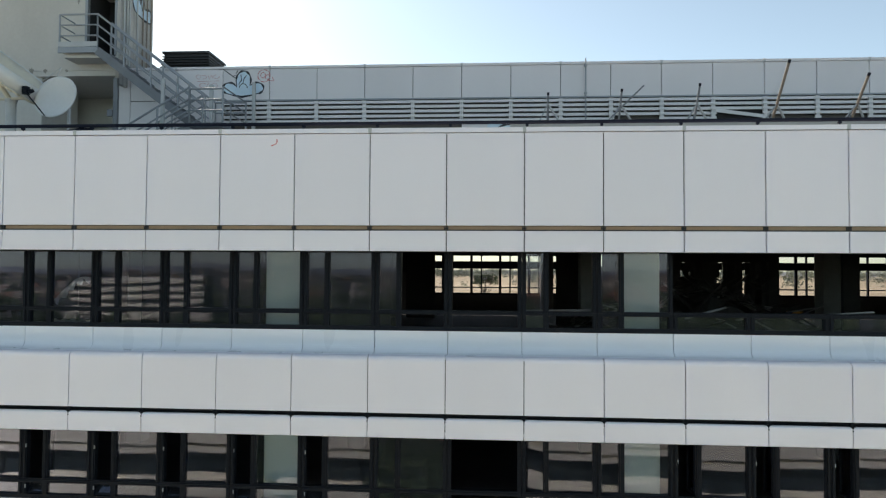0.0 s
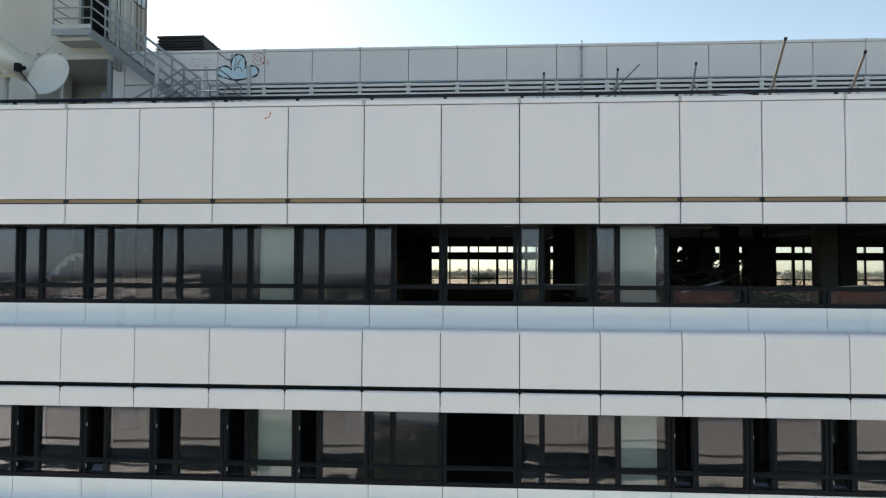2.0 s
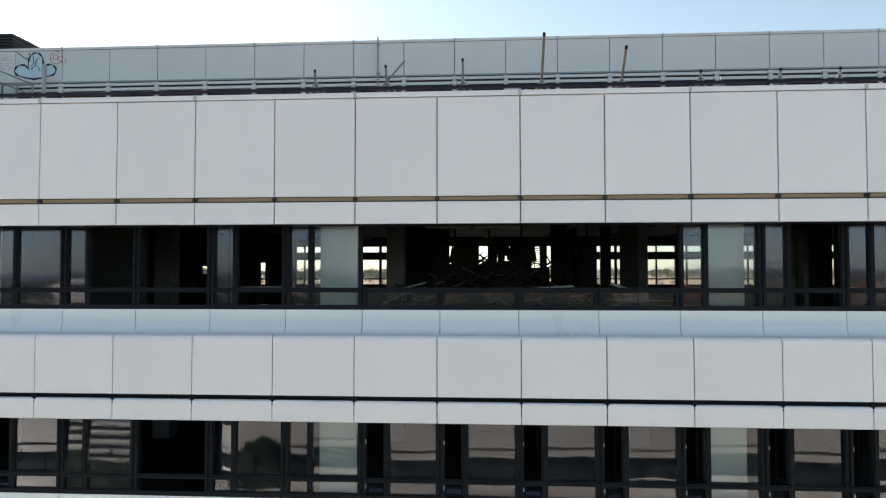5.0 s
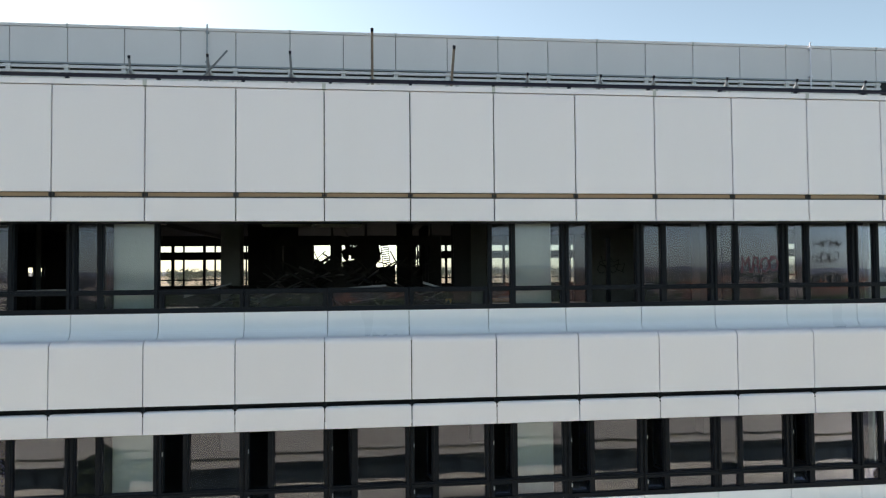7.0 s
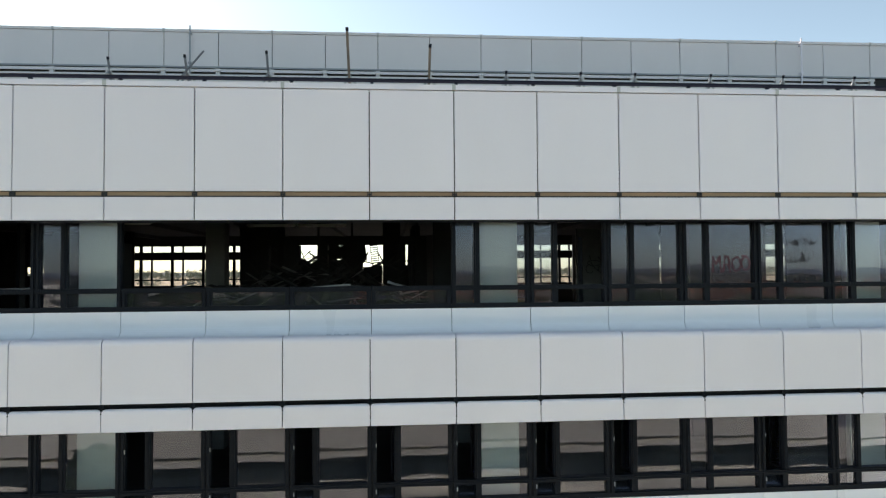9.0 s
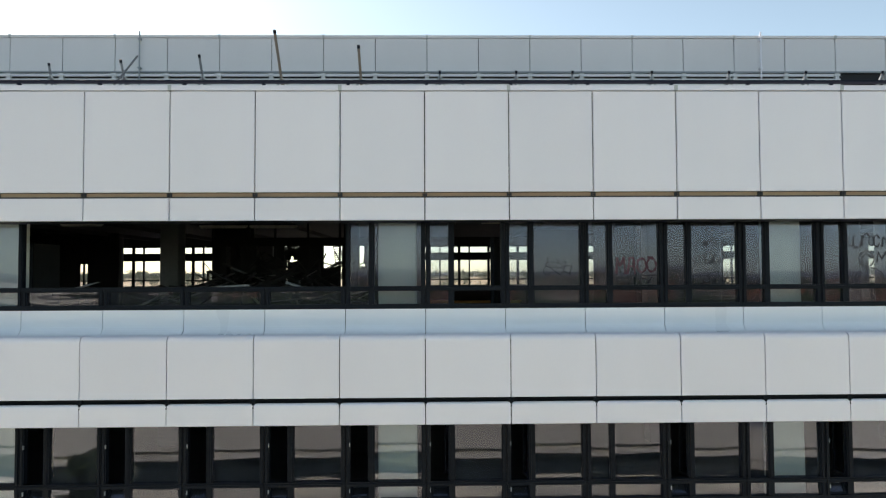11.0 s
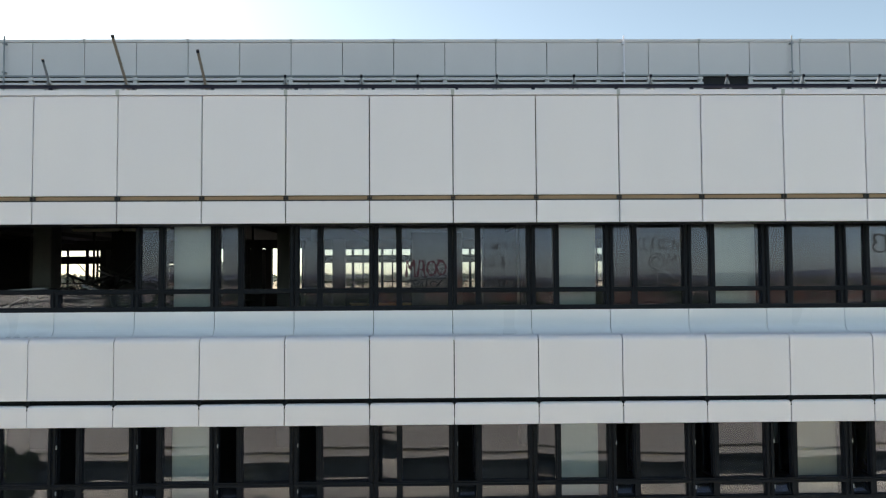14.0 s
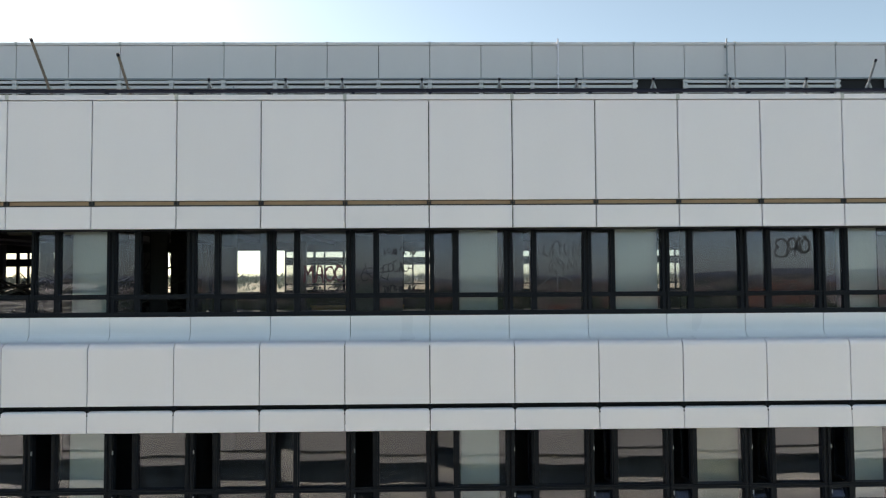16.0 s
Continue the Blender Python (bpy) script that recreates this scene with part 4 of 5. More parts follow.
bx(b, -1.74, -1.722, TY + 0.12, TY + 1.16, 32.77, 34.945)
part("dark_lining", b, UNLITM, tower, "near-black lining painting the shade of the unlit doorway")
b = bmesh.new()
bx(b, -1.76, -1.70, TY - 0.03, TY + 0.1, 32.8, 35.0)
bx(b, -2.72, -2.64, TY - 0.03, TY + 0.1, 32.8, 35.0)
part("door_frame", b, STEEL, tower)
for y in (6.95, 7.12, 7.25, 7.7, 8.05, 8.3, 8.55):
    b = bmesh.new()
    rod(b, (-1.56, y, 32.5), (-1.56, y, 40.0), 0.03 if y < 7.5 else 0.02)
    part("pipe", b, LIGHTSTEEL if y < 8 else RUST, tower, "vertical service pipe on the tower")
# stains run down the corner
bm = bmesh.new()
bx(bm, -14.0, -4.15, TY + 0.1, TY + 1.9, 28.0, 32.15)
bx(bm, -14.0, -1.62, TY + 0.003, 9.7, 32.15, 32.315)
bx(bm, -14.0, -1.55, 9.4, 9.7, 28.0, 32.14)
setting("wall_tower_base", bm, BEIGE, "beige concrete porch under the stair tower", "wall")
b = bmesh.new()
bx(b, -4.15, -1.75, 9.2, 9.4, 30.95, 31.1)
bx(b, -4.15, -1.75, 9.2, 9.4, 30.3, 30.45)
tagged(part("pipe_tray", b, CONCRETE), "concrete ledges in the shaded porch", "ledge", "", "structure")
bm = bmesh.new()
bx(bm, -1.95, -1.7, RY + 0.31, 9.4, 28.0, 32.14)
setting("wall_porch_side", bm, PANEL_ROOF, "pale return wall beside the porch", "wall")
tg = thing("wall_graffiti", "pale blue bubble graffiti with black outline high on the tower", "graffiti", at=(-1.594, 8.05, 34.75))
o2 = loop(-0.38, 0.15, 0.22, 0.42, 70, 260, 10) + [(-0.08, -0.34), (0.2, -0.36)] + loop(0.42, -0.12, 0.2, 0.22, -90, 110, 10) + [(0.15, 0.02), (0.05, 0.45), (-0.12, 0.1)]
blob("fill", o2, BLUE, tg, 0.0)
stroke("outline", o2 + o2[:1], BLACKP, 0.036, tg, y_flat=-0.006)
stroke("stroke", [(-0.12, 0.4), (-0.02, -0.1), (0.08, 0.3)], BLACKP, 0.02, tg, y_flat=-0.006)
tg.rotation_euler = (0, 0, radians(90))

rs = random.Random(12)
for x, z, w, h in ((-4.9, 32.30, 0.30, 0.34), (-4.45, 32.30, 0.22, 0.26), (-4.0, 32.30, 0.16, 0.18), (-6.2, 35.2, 0.34, 0.12), (-5.3, 35.35, 0.22, 0.10), (-3.3, 32.30, 0.14, 0.12), (-2.95, 34.6, 0.10, 0.7)):
    pts = []
    for i in range(14):
        u = 2 * math.pi * i / 14
        q = rs.uniform(0.55, 1.0)
        pts.append((x + math.cos(u) * w * q * 0.5, z + 0.02 - (1 - math.sin(u) * q) * h * 0.5 + h * 0.5))
    blob("stain", pts, GRIME, tower, TY - 0.004)
# ---- steel stair ----
stair = thing("steel_stair", "grey steel stair with pipe railings up to the tower door", "stair", at=(0, 0, 28.0))
Y0, Y1 = 6.02, 6.74
LZ = 32.78
b = bmesh.new()
bx(b, -3.05, -1.85, Y0, TY, LZ - 28.0 - 0.10, LZ - 28.0)
bx(b, -3.07, -1.83, Y0 - 0.02, Y0 + 0.02, LZ - 28.0 - 0.16, LZ - 28.0 + 0.02)
part("landing", b, STEEL, stair)
b = bmesh.new()
bx(b, -2.95, -1.80, Y0 + 0.14, TY, LZ - 28.0 - 0.27, LZ - 28.0 - 0.104)
part("landing_slab", b, BEIGE, stair, "stained beige slab under the landing")
b = bmesh.new()
bx(b, -3.06, -1.84, Y0 - 0.03, Y0 - 0.021, LZ - 28.0 + 0.03, LZ - 28.0 + 0.17)
part("kick_plate", b, LIGHTSTEEL, stair)
A, B = Vector((-1.85, 0, LZ - 28.0)), Vector((1.5, 0, 2.25))
for y in (Y0, Y1):
    b = bmesh.new()
    beam(b, A + Vector((0, y, -0.1)), B + Vector((0, y, -0.1)), 0.05, 0.24)
    part("stringer", b, STAIRM, stair)
N = 13
b0 = bmesh.new()
bx(b0, -0.14, 0.14, Y0 + 0.03, Y1 - 0.03, -0.02, 0.02)
tread_me = finish(b0, "tread", STAIRM)
for i in range(1, N):
    p = A.lerp(B, i / N)
    shared("tread", tread_me, stair, p.x, 0, p.z - 0.03)
MIDX = 2.45
b = bmesh.new()
bx(b, 1.5, MIDX, 5.0, Y1, 2.12, 2.25)
part("landing", b, STAIRM, stair)


def railing(p, q, y, posts, parent, h=1.0, rails=(0.36, 0.68, 1.0)):
    for r in rails:
        b = bmesh.new()
        rod(b, p + Vector((0, y, r * h)), q + Vector((0, y, r * h)), 0.03 if r == 1.0 else 0.024)
        part("rail", b, STEEL, parent)
    for i in range(posts):
        s = p.lerp(q, i / (posts - 1))
        b = bmesh.new()
        rod(b, s + Vector((0, y, 0)), s + Vector((0, y, h)), 0.028)
        part("post", b, STEEL, parent)


for y in (Y0, Y1):
    railing(A, B, y, 5, stair)
railing(Vector((-3.03, 0, LZ - 28.0)), A, Y0, 2, stair)
for r in (0.36, 0.68, 1.0):
    b = bmesh.new()
    rod(b, (-3.03, Y0, LZ - 28.0 + r), (-3.03, TY - 0.05, LZ - 28.0 + r), 0.02)
    part("rail", b, STEEL, stair)
railing(Vector((1.5, 0, 2.25)), Vector((MIDX, 0, 2.25)), Y1, 3, stair)
railing(Vector((1.5, 0, 2.25)), Vector((MIDX, 0, 2.25)), 5.0, 2, stair, 0.95)
for r in (0.36, 0.68, 1.0):
    b = bmesh.new()
    rod(b, (MIDX, 5.0, 2.25 + r), (MIDX, Y1, 2.25 + r), 0.02)
    part("rail", b, STEEL, stair)
C, D = Vector((1.5, 0, 2.25)), Vector((-2.2, 0, 0.05))
for y in (5.0, 5.85):
    b = bmesh.new()
    beam(b, C + Vector((0, y, -0.1)), D + Vector((0, y, -0.1)), 0.05, 0.22)
    part("stringer", b, STAIRM, stair)
    railing(C, D, y, 5, stair)
for i in range(1, 13):
    p = C.lerp(D, i / 13)
    shared("tread", tread_me, stair, p.x, -1.05, p.z - 0.03)
for x, y, top in ((0.50, 5.45, 3.62), (1.74, 5.88, 3.56), (2.58, 7.05, 3.95), (2.40, 6.7, 2.12)):
    b = bmesh.new()
    bx(b, x - 0.045, x + 0.045, y - 0.045, y + 0.045, 0, top)
    part("column", b, LIGHTSTEEL, stair, "pale steel stair column")
b = bmesh.new()
bx(b, -1.46, -1.34, 6.25, 6.36, 0, 3.92)
bx(b, -1.62, -1.46, 6.22, 6.3, 2.75, 2.95)
tagged(part("steel_post", b, STAIRM), "grey steel post with a small junction box", "post").location = (0, 0, 28.0)

# ---- black vent on the plant storey roof ----
vent = thing("roof_vent", "black louvred metal vent on the plant storey roof", "vent", at=(-0.22, 9.1, 32.50))
b = bmesh.new()
bx(b, -0.8, 0.72, -0.65, 0.65, 0, 0.86)
part("body", b, VENTM, vent)
for i in range(8):
    b = bmesh.new()
    f = 0.10 + 0.012 * i
    bx(b, -1.02 + f, 0.94 - f, -0.9 + f, 0.9 - f, 0.10 + i * 0.092, 0.135 + i * 0.092)
    part("slat", b, VENTM, vent)
b = bmesh.new()
bx(b, -0.84, 0.76, -0.72, 0.72, 0.86, 0.93)
part("lid", b, VENTM, vent)


# ---- satellite dishes ----
def dish_mesh(r, depth, mat, k=28, rings=7):
    b = bmesh.new()
    rows = []
    for j in range(rings + 1):
        q = r * j / rings
        rows.append([b.verts.new((q * math.cos(2 * math.pi * i / k), q * math.sin(2 * math.pi * i / k), depth * (q / r) ** 2)) for i in range(k)])
    for j in range(rings):
        for i in range(k):
            if j == 0:
                b.faces.new((rows[0][0] if False else rows[0][i], rows[1][i], rows[1][(i + 1) % k]))
            else:
                b.faces.new((rows[j][i], rows[j + 1][i], rows[j + 1][(i + 1) % k], rows[j][(i + 1) % k]))
    bmesh.ops.remove_doubles(b, verts=b.verts, dist=1e-4)
    bmesh.ops.recalc_face_normals(b, faces=b.faces)
    bmesh.ops.solidify(b, geom=b.faces[:], thickness=0.02)
    return finish(b, "reflector", mat, True)


d1 = thing("satellite_dish", "round white satellite dish on a bracket", "satellite dish", "dishes on the terrace", at=(-0.22, 1.95, 27.94))
ref = shared("reflector", dish_mesh(0.53, 0.09, DISHM), d1, 0.0, 0.0, 2.2)
ref.matrix_basis = Matrix.Translation((0, 0, 2.2)) @ Matrix.Rotation(radians(6), 4, "Y") @ Matrix.Rotation(radians(-6), 4, "Z") @ Matrix.Rotation(radians(77), 4, "X")
b = bmesh.new()
rod(b, (0.1, 0.25, 0), (0.1, 0.25, 2.1), 0.04)
part("mast", b, LIGHTSTEEL, d1)
b = bmesh.new()
rod(b, (0.1, 0.25, 2.1), (0.0, 0.05, 2.2), 0.05)
bx(b, 0.0, 0.14, 0.1, 0.26, 2.02, 2.2)
part("mount", b, STEEL, d1)
b = bmesh.new()
rod(b, (-0.14, -0.26, 1.74), (-0.52, -0.42, 2.28), 0.014)
part("feed_arm", b, FRAME, d1)
b = bmesh.new()
rod(b, (-0.50, -0.32, 2.27), (-0.42, -0.26, 2.33), 0.045, 10)
bx(b, -0.62, -0.50, -0.38, -0.26, 2.22, 2.40)
part("feed_horn", b, FRAME, d1, "dark feed horn")
b = bmesh.new()
rod(b, (-0.12, 0.1, 2.76), (-0.02, 0.12, 2.98), 0.012)
rod(b, (-0.02, 0.12, 2.98), (-0.62, 0.3, 2.7), 0.010)
part("stay", b, LIGHTSTEEL, d1)

d2 = thing("satellite_dish", "large cream satellite dish seen from behind on a thick mast", "satellite dish", "dishes on the terrace", at=(-1.45, 2.05, 28.0))
ref = shared("reflector", dish_mesh(1.15, 0.48, DISHB), d2, 0, 0, 2.8)
ref.matrix_basis = Matrix.Translation((-0.42, 0.0, 2.66)) @ Vector((0.62, 0.08, 0.78)).to_track_quat("Z", "Y").to_matrix().to_4x4()
axis = ref.matrix_basis.copy()
b = bmesh.new()
for r0, r1, z0, z1 in ((1.15, 1.12, 0.50, 0.14),):
    lo = [[b.verts.new(axis @ Vector((r * math.cos(2 * math.pi * i / 40), r * math.sin(2 * math.pi * i / 40), z))) for i in range(40)] for r, z in ((r0, z0), (r1, z1), (r1 - 0.03, z1), (r0 - 0.03, z0))]
    for c in range(4):
        for i in range(40):
            b.faces.new((lo[c][i], lo[c][(i + 1) % 40], lo[(c + 1) % 4][(i + 1) % 40], lo[(c + 1) % 4][i]))
part("skirt", b, DISHM, d2, "off-white skirt round the dish", True)
# Cream ring paints the golden sunlight along the dish's edge.
b = bmesh.new()
for i in range(40):
    p0, p1 = (axis @ Vector((1.12 * math.cos(2 * math.pi * k / 40), 1.12 * math.sin(2 * math.pi * k / 40), 0.13)) for k in (i, i + 1))
    rod(b, p0, p1, 0.028, 6)
part("rim", b, DISHB, d2, "rolled rim, sunlight put into its cream colour", True)
b = bmesh.new()
rod(b, (0, 0, 0), (0, 0, 2.1), 0.11, 14)
rod(b, (0, 0, 2.1), (0, 0, 2.16), 0.13, 14)
part("mast", b, LIGHTSTEEL, d2)
b = bmesh.new()
rod(b, (0, 0, 2.12), (-0.3, 0.02, 2.5), 0.06)
rod(b, (-0.45, -0.05, 2.15), (0.5, -0.1, 2.16), 0.035)
rod(b, (0.5, -0.1, 2.16), (0.15, -0.02, 2.3), 0.03)
part("mount", b, DISHB, d2)

# ---- clutter along the terrace edge ----
def cable(name, pts, r, mat, lab):
    cu = bpy.data.curves.new(name, "CURVE")
    cu.dimensions, cu.bevel_depth, cu.bevel_resolution = "3D", r, 2
    sp = cu.splines.new("NURBS")
    sp.points.add(len(pts) - 1)
    for p, q in zip(sp.points, pts):
        p.co = (*q, 1)
    sp.use_endpoint_u = True
    me = bpy.data.meshes.new_from_object(bpy.data.objects.new("tmp", cu))
    me.materials.append(mat)
    return tagged(new(name, me), lab, "cable")


cable("cable", [(21.62 + 0.4 * i / 9 + 0.12 * math.sin(i * 1.3), 5.2, 30.20 + 0.04 * i + 0.09 * math.cos(i * 1.5)) for i in range(10)], 0.028, STEEL, "grey flexible conduit curled beside a pole")
cable("cable", [(-3 + i * 1.6, 0.62, 28.99 + 0.05 * math.sin(i * 2.3)) for i in range(16)], 0.012, BLACK, "black cable lying along the parapet rail")
bag = bmesh.new()
bmesh.ops.create_icosphere(bag, subdivisions=3, radius=0.3)
for v in bag.verts:
    v.co = Vector((v.co.x * 1.1, v.co.y * 0.5, v.co.z * 0.32)) * (1 + 0.35 * noise.noise(v.co * 6))
ob = tagged(part("black_bag", bag, BLACK), "crumpled black plastic sheet caught on the rail", "plastic sheet")
ob.location = (1.25, 0.62, 29.05)
b = bmesh.new()
beam(b, (16.55, RY - 0.09, 30.98), (17.95, RY - 0.07, 30.80), 0.02, 0.10)
part("slat", b, SLAT, rwall, "pale louvre slat hanging loose")
b = bmesh.new()
beam(b, (12.95, 4.90, 30.15), (13.85, 4.60, 31.03), 0.032, 0.032)
ob = tagged(part("crossed_bar", b, STAIRM), "thin steel bar crossing a pole", "bar")

# ---- exterior ground ----
bm = bmesh.new()
bmesh.ops.create_circle(bm, cap_ends=True, segments=64, radius=4500)
setting("ground", bm, GROUND, "dry plain reaching to the horizon", "ground")
bm = bmesh.new()
bx(bm, -60, 110, -27.5, 0.0, 0, 0.06)
setting("pavement", bm, ASPHALT, "dark asphalt court between the wings", "pavement")


# ---- the opposite wing, mirrored in the glass ----
def ribbon_block(name, lab, x0, x1, y, depth, zj, storeys, mat, group=""):
    """Lower office wing facing +y: panel bands, open joints, ribbon windows and sills."""
    o = thing(name, lab, "building", group, "", ((x0 + x1) / 2, y, 0))
    h = (x1 - x0) / 2
    b = bmesh.new()
    bx(b, -h, h, -depth, -0.75, 0, zj + 1.7)
    part("core", b, DARKWIN, o)
    b = bmesh.new()
    bx(b, -h, h, -depth, -0.6, zj + 1.7, zj + 1.8)
    part("roof", b, ROOFM, o)
    for k in range(storeys):
        z = zj - k * STOREY
        top = z + (1.86 if k == 0 else 1.12)
        for nm, z0, z1, yy in (("panel_band", z + 0.10, top, 0.0), ("strip_band", z - 0.45, z - 0.10, 0.0), ("sill_band", z - 2.5, z - 2.05, -0.7)):
            b = bmesh.new()
            m = int(2 * h / 1.5)
            for i in range(m):
                bx(b, -h + i * 1.5 + 0.01, -h + i * 1.5 + 1.49, yy - 0.7 if yy == 0 else yy - 0.05, yy, z0, z1)
            part(nm, b, mat, o)
        b = bmesh.new()
        for i in range(int(2 * h / 1.5) + 1):
            bx(b, -h + i * 1.5 - 0.06, -h + i * 1.5 + 0.06, -0.75, -0.68, z - 2.05, z - 0.45)
        part("mullion_row", b, FRAME, o)
    return o


# White panels tinted cream: the sun's warmth is put into the colour.
CREAM = material("white panel tinted cream for sun", (0.83, 0.795, 0.62), 0.6, 0, 0.03, 6, 0.08, 0.3, 0.0)
ribbon_block("opposite_wing", "lower office wing, panels tinted cream for sun, dark ribbon windows", -60, 112.5, -28, 14, 14.5, 4, CREAM)
ribbon_block("striped_block", "distant white banded office block", -172, -112, -260, 14, 19.1, 5, CREAM)


# ---- trees ----
def leaves(center, rad, count, size, rg, squash=0.8):
    v, f = [], []
    lobes = [(Vector(center) + Vector((rg.uniform(-1, 1) * rad * 0.7, rg.uniform(-1, 1) * rad * 0.7, rg.uniform(-1, 1) * rad * squash * 0.7)), rg.uniform(0.3, 0.55) * rad) for _ in range(9)]
    for _ in range(count):
        c, r = rg.choice(lobes)
        d = Vector((rg.gauss(0, 1), rg.gauss(0, 1), rg.gauss(0, 1))).normalized() * r * rg.uniform(0.5, 1.05)
        p = c + d
        a = Vector((rg.gauss(0, 1), rg.gauss(0, 1), rg.gauss(0, 1))).normalized()
        e = a.orthogonal().normalized() * size * rg.uniform(0.6, 1.3)
        g = a.cross(e).normalized() * size * rg.uniform(0.4, 0.9)
        i = len(v)
        v += [p - e, p - g * 0.8, p + e, p + g]
        f.append((i, i + 1, i + 2, i + 3))
    return v, f


def tree(x, y, h, rad, seed, lab):
    rg = random.Random(seed)
    o = thing("tree", lab, "tree", "trees in the court", "", (x, y, 0))
    b = bmesh.new()
    rod(b, (0, 0, 0), (0.2, 0.1, h * 0.8), 0.28, 10, 0.08)
    for i in range(7):
        a = rg.uniform(0, 6.28)
        z = h * rg.uniform(0.4, 0.75)
        rod(b, (0.1, 0.05, z), (math.cos(a) * rad * 0.7, math.sin(a) * rad * 0.7, z + rad * 0.5), 0.09, 6, 0.03)
    part("trunk", b, RUST, o)
    v, f = leaves((0.1, 0, h - rad * 0.9), rad, 2600, 0.2, rg, 1.25)
    me = bpy.data.meshes.new("crown")
    me.from_pydata(v, [], f)
    me.materials.append(LEAF)
    c = new("crown", me)
    c.parent = o


for x, y, h, r, sd_ in ((-1.0, -17, 18.6, 1.55, 3), (5.0, -18, 17.6, 1.25, 5)):
    tree(x, y, h, r, sd_, "tall dark green tree in the court between the wings")

# stubble fields rising to a wooded crest behind the block
def crest(x, y):
    u = min(max((y - 150) / 520, 0.0), 1.0)
    return 19.5 * u + 1.6 * noise.noise(Vector((x / 160, y / 160, 4.0))) * u


b = bmesh.new()
cols, rws = 48, 14
gv = [[b.verts.new((x, y, crest(x, y) if 150 < y < 1000 else -0.5)) for x in [-900 + 1900 * i / cols for i in range(cols + 1)]] for y in [149 + 860 * j / rws for j in range(rws + 1)]]
for j in range(rws):
    for i in range(cols):
        b.faces.new((gv[j][i], gv[j][i + 1], gv[j + 1][i + 1], gv[j + 1][i]))
STUBBLE = material("pale stubble field", (0.36, 0.31, 0.21), 0.95, 0, 0.25, 0.2, 0.5, 0.012)
setting("ground_rise", b, STUBBLE, "pale stubble fields rising behind the block", "field")

# flat-topped pine beyond the far windows
rp = random.Random(17)
pine = thing("tree", "flat-topped umbrella pine behind the block", "tree", "", "", (9.3, 118, 0))
b = bmesh.new()
rod(b, (0, 0, 0), (0.3, 0, 22.6), 0.4, 10, 0.2)
for i in range(8):
    a = i * 0.8
    rod(b, (0.3, 0, 20.5 + 0.2 * i), (0.3 + math.cos(a) * 1.9, math.sin(a) * 1.9, 23.4 + 0.1 * i), 0.12, 6, 0.04)
part("trunk", b, RUST, pine)
v, f = [], []
for i in range(10):
    a, q = i * 2.4, 1.7 * math.sqrt(i / 10)
    vv, ff = leaves((0.3 + math.cos(a) * q * 1.15, math.sin(a) * q, 24.6 - 0.3 * q), 1.15, 260, 0.16, rp, 0.6)
    f += [tuple(j + len(v) for j in k) for k in ff]
    v += vv
me = bpy.data.meshes.new("crown")
me.from_pydata(v, [], f)
me.materials.append(LEAF)
new("crown", me).parent = pine

# far woods, as one loose mass on each side
rg = random.Random(21)


def spread(near, far, front):
    """A spot on the plain between two distances, before or behind the block."""
    a = rg.uniform(-1.15, 1.15)
    r = near * (far / near) ** rg.random()
    return 18 + math.sin(a) * r, (1 if front else -1) * math.cos(a) * r


for nm, spots, many in (("woodland", [(rg.uniform(-760, 860), rg.choice((rg.uniform(600, 700), rg.uniform(480, 960)))) for _ in range(1700)], 70), ("woodland_behind", [spread(130, 2800, False) for _ in range(3400)], 26)):
    V, F = [], []
    for x, y in spots:
        r = rg.uniform(2.6, 5.2)
        z = crest(x, y) if y > 0 else 0.0
        v, f = leaves((x, y, z + r * 0.9), r * 1.25, many, r * (0.2 if y > 0 else 0.34), rg, 0.7)
        k = len(V)
        V += v
        F += [tuple(i + k for i in q) for q in f]
    me = bpy.data.meshes.new(nm)
    me.from_pydata(V, [], F)
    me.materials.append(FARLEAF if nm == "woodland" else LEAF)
    tagged(new(nm, me), "scattered dark green trees of the plain", "trees", "", "stuff")


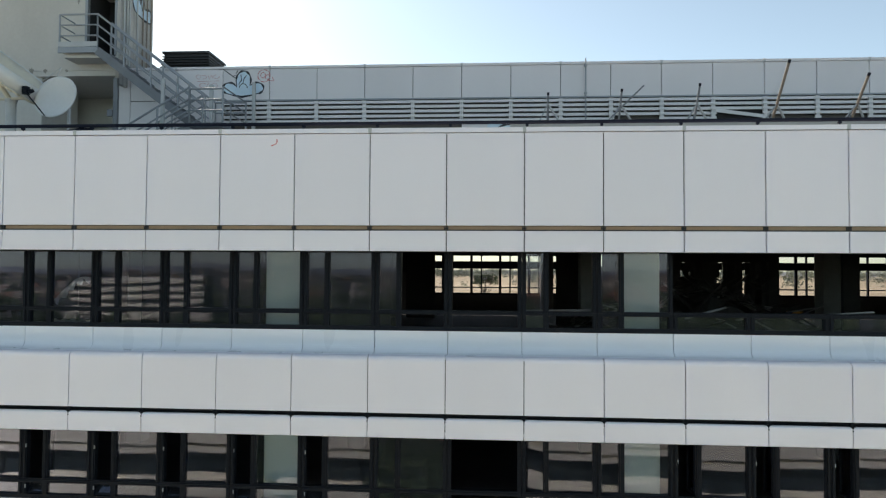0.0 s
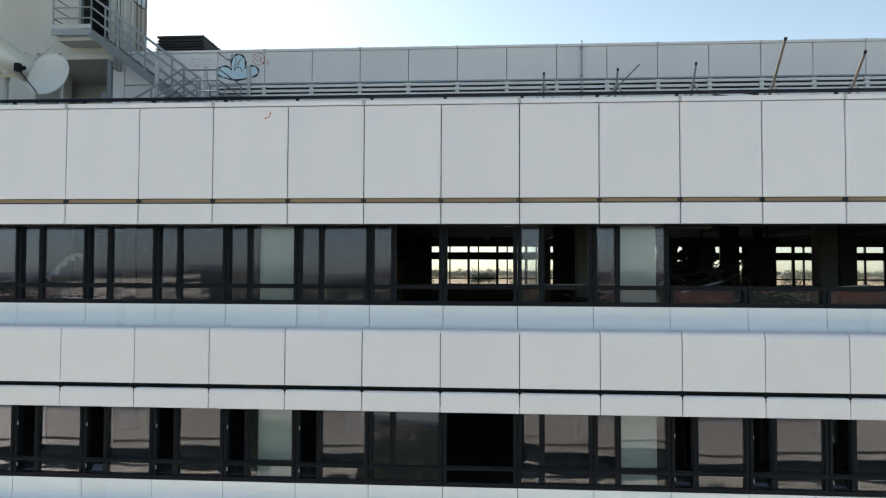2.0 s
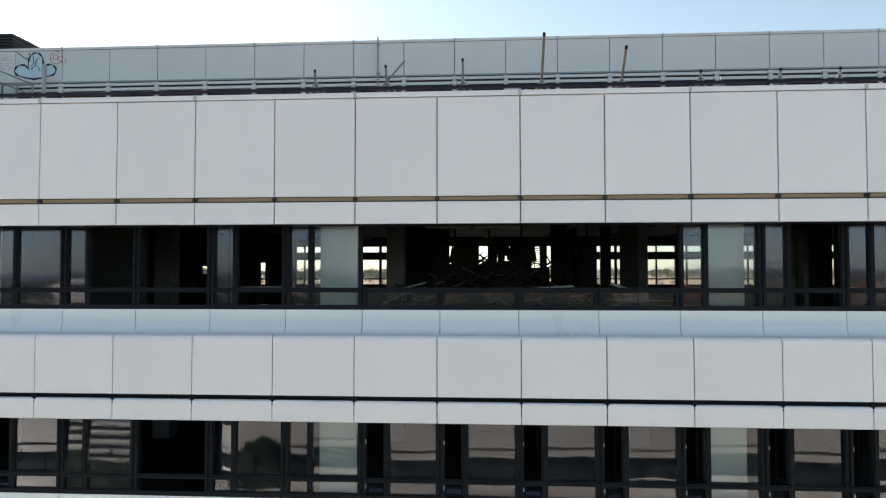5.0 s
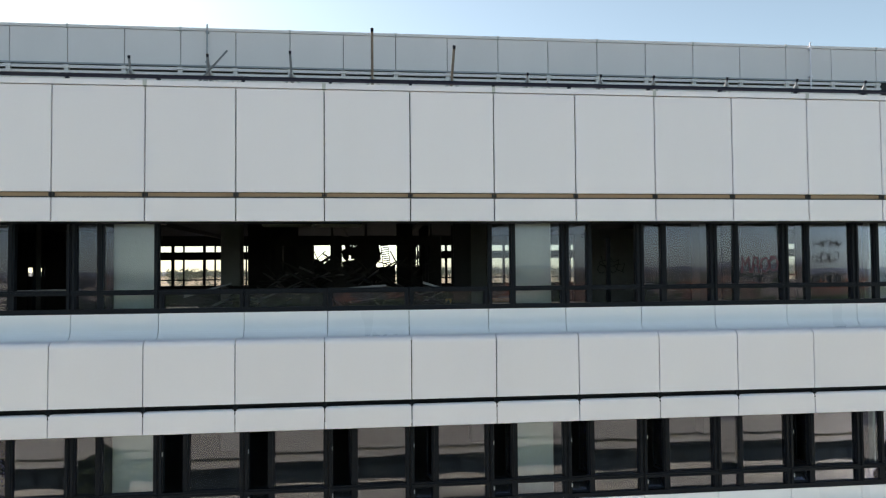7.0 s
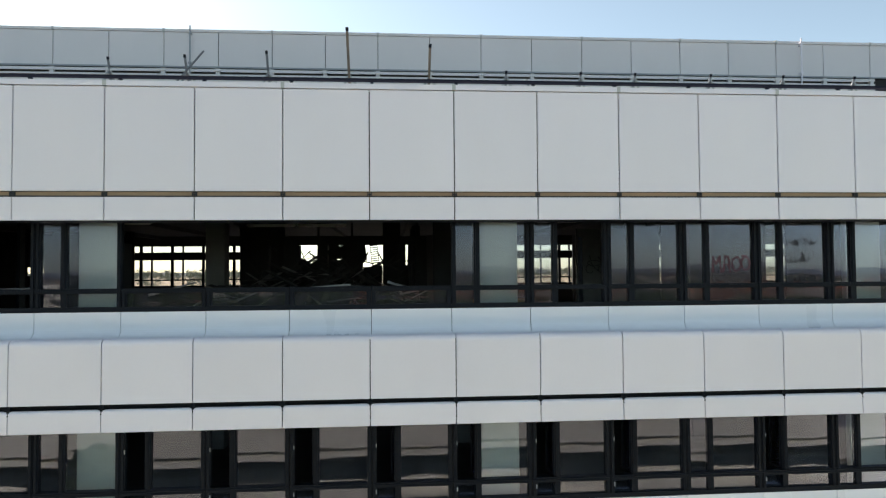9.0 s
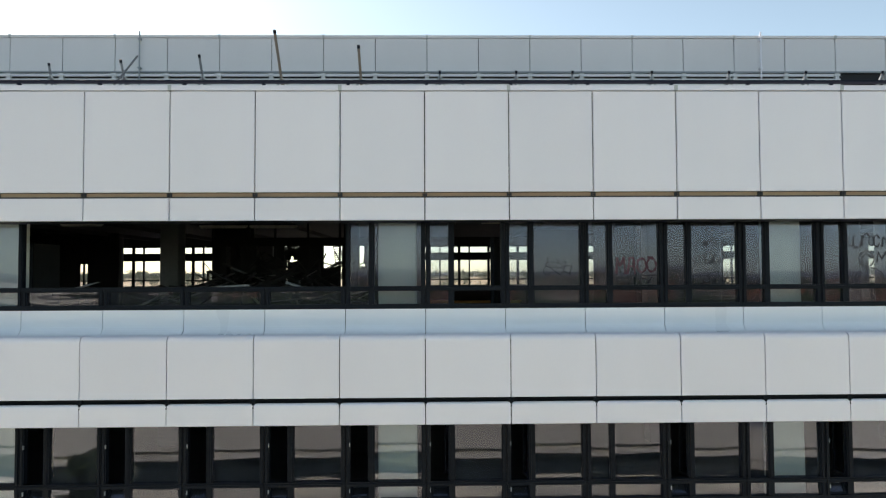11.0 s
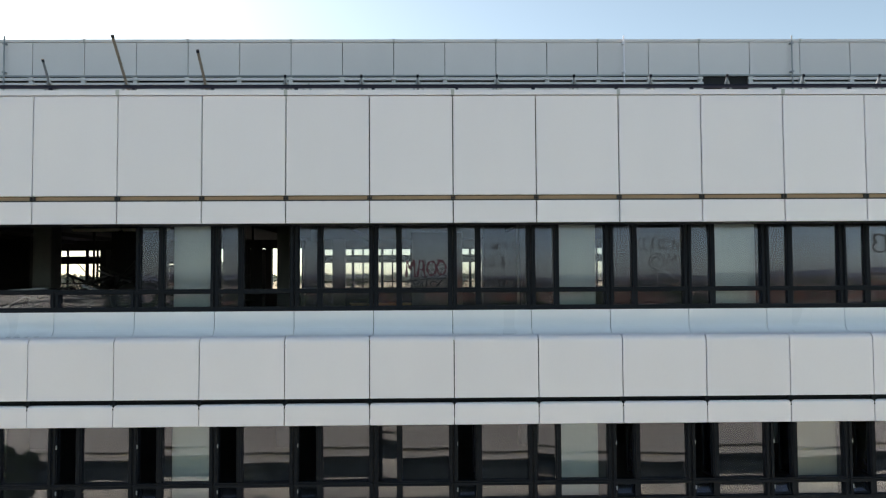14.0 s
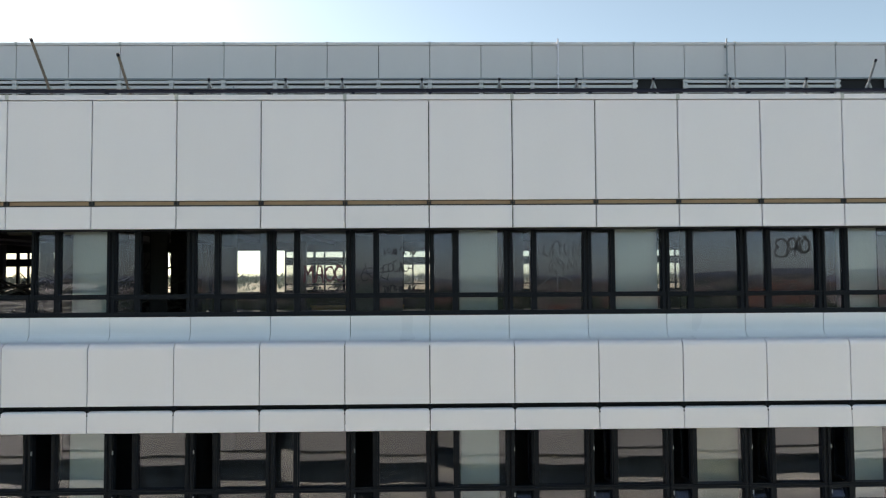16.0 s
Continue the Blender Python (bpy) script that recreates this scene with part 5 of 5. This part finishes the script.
# houses of the town
def block(x, y, w, d, h, wall_mat, seed):
    rg = random.Random(seed)
    o = thing("apartment_block", "terracotta apartment block with rows of dark windows" if wall_mat is TERRA else "ochre apartment block with rows of dark windows", "building", "blocks of the town", "", (x, y, 0))
    b = bmesh.new()
    bx(b, -w / 2, w / 2, -d / 2, d / 2, 0, h)
    part("wall", b, wall_mat, o)
    b = bmesh.new()
    bx(b, -w / 2 - 0.4, w / 2 + 0.4, -d / 2 - 0.4, d / 2 + 0.4, h, h + 0.35)
    bx(b, -w / 6, w / 8, -d / 6, d / 6, h + 0.35, h + 2.4)
    part("roof", b, ROOFT, o)
    b = bmesh.new()
    face = d / 2 if y < 0 else -d / 2
    for fz in range(int(h // 3.1)):
        for i in range(int(w // 3)):
            cxx = -w / 2 + 1.5 + i * 3
            bx(b, cxx - 0.6, cxx + 0.6, face - 0.05, face + 0.05, fz * 3.1 + 1.0, fz * 3.1 + 2.4)
    part("window_row", b, DARKWIN, o)
    return o


rg = random.Random(5)
for k in range(30):
    y = -rg.uniform(400, 620)
    x = rg.uniform(-0.12, 1) * (30 - y * 0.75) + 20
    block(x, y, rg.uniform(12, 34), rg.uniform(10, 14), rg.uniform(6, 12.5), TERRA if rg.random() < 0.8 else OCHREW, k)
for nm, mat, count, lab in (("far_town", OCHREW, 800, "pale far houses scattered over the plain"), ("far_roofs", TERRA, 220, "terracotta far houses scattered over the plain")):
    V, F = [], []
    for k in range(count):
        x, y = spread(650, 2900, False)
        w, d, h = rg.uniform(6, 14), rg.uniform(6, 12), rg.uniform(3.5, 7)
        i = len(V)
        V += [(x + sx * w / 2, y + sy * d / 2, z) for z in (0, h) for sx, sy in ((-1, -1), (1, -1), (1, 1), (-1, 1))]
        F += [tuple(i + j for j in q) for q in ((0, 1, 5, 4), (1, 2, 6, 5), (2, 3, 7, 6), (3, 0, 4, 7), (4, 5, 6, 7))]
    me = bpy.data.meshes.new(nm)
    me.from_pydata(V, [], F)
    me.materials.append(mat)
    tagged(new(nm, me), lab, "town", "", "stuff")
# Grey-blue base paints the haze over the hills; there is no volume.
HILL = material("far hills with haze in the colour", (0.17, 0.20, 0.22), 0.95, 0, 0.2, 0.01, 0.3, 0.003)
b = bmesh.new()
k = 96
ring = []
for i in range(k):
    a = 2 * math.pi * i / k
    hh = 20 + 16 * abs(noise.noise(Vector((math.cos(a) * 3, math.sin(a) * 3, 2.0))))
    ring.append([b.verts.new((math.cos(a) * q, math.sin(a) * q, z)) for q, z in ((3300, -1), (3600, hh), (4200, -1))])
for i in range(k):
    for j in range(2):
        b.faces.new((ring[i][j], ring[(i + 1) % k][j], ring[(i + 1) % k][j + 1], ring[i][j + 1]))
setting("backdrop", b, HILL, "low hills along the horizon, haze painted in", "hills")
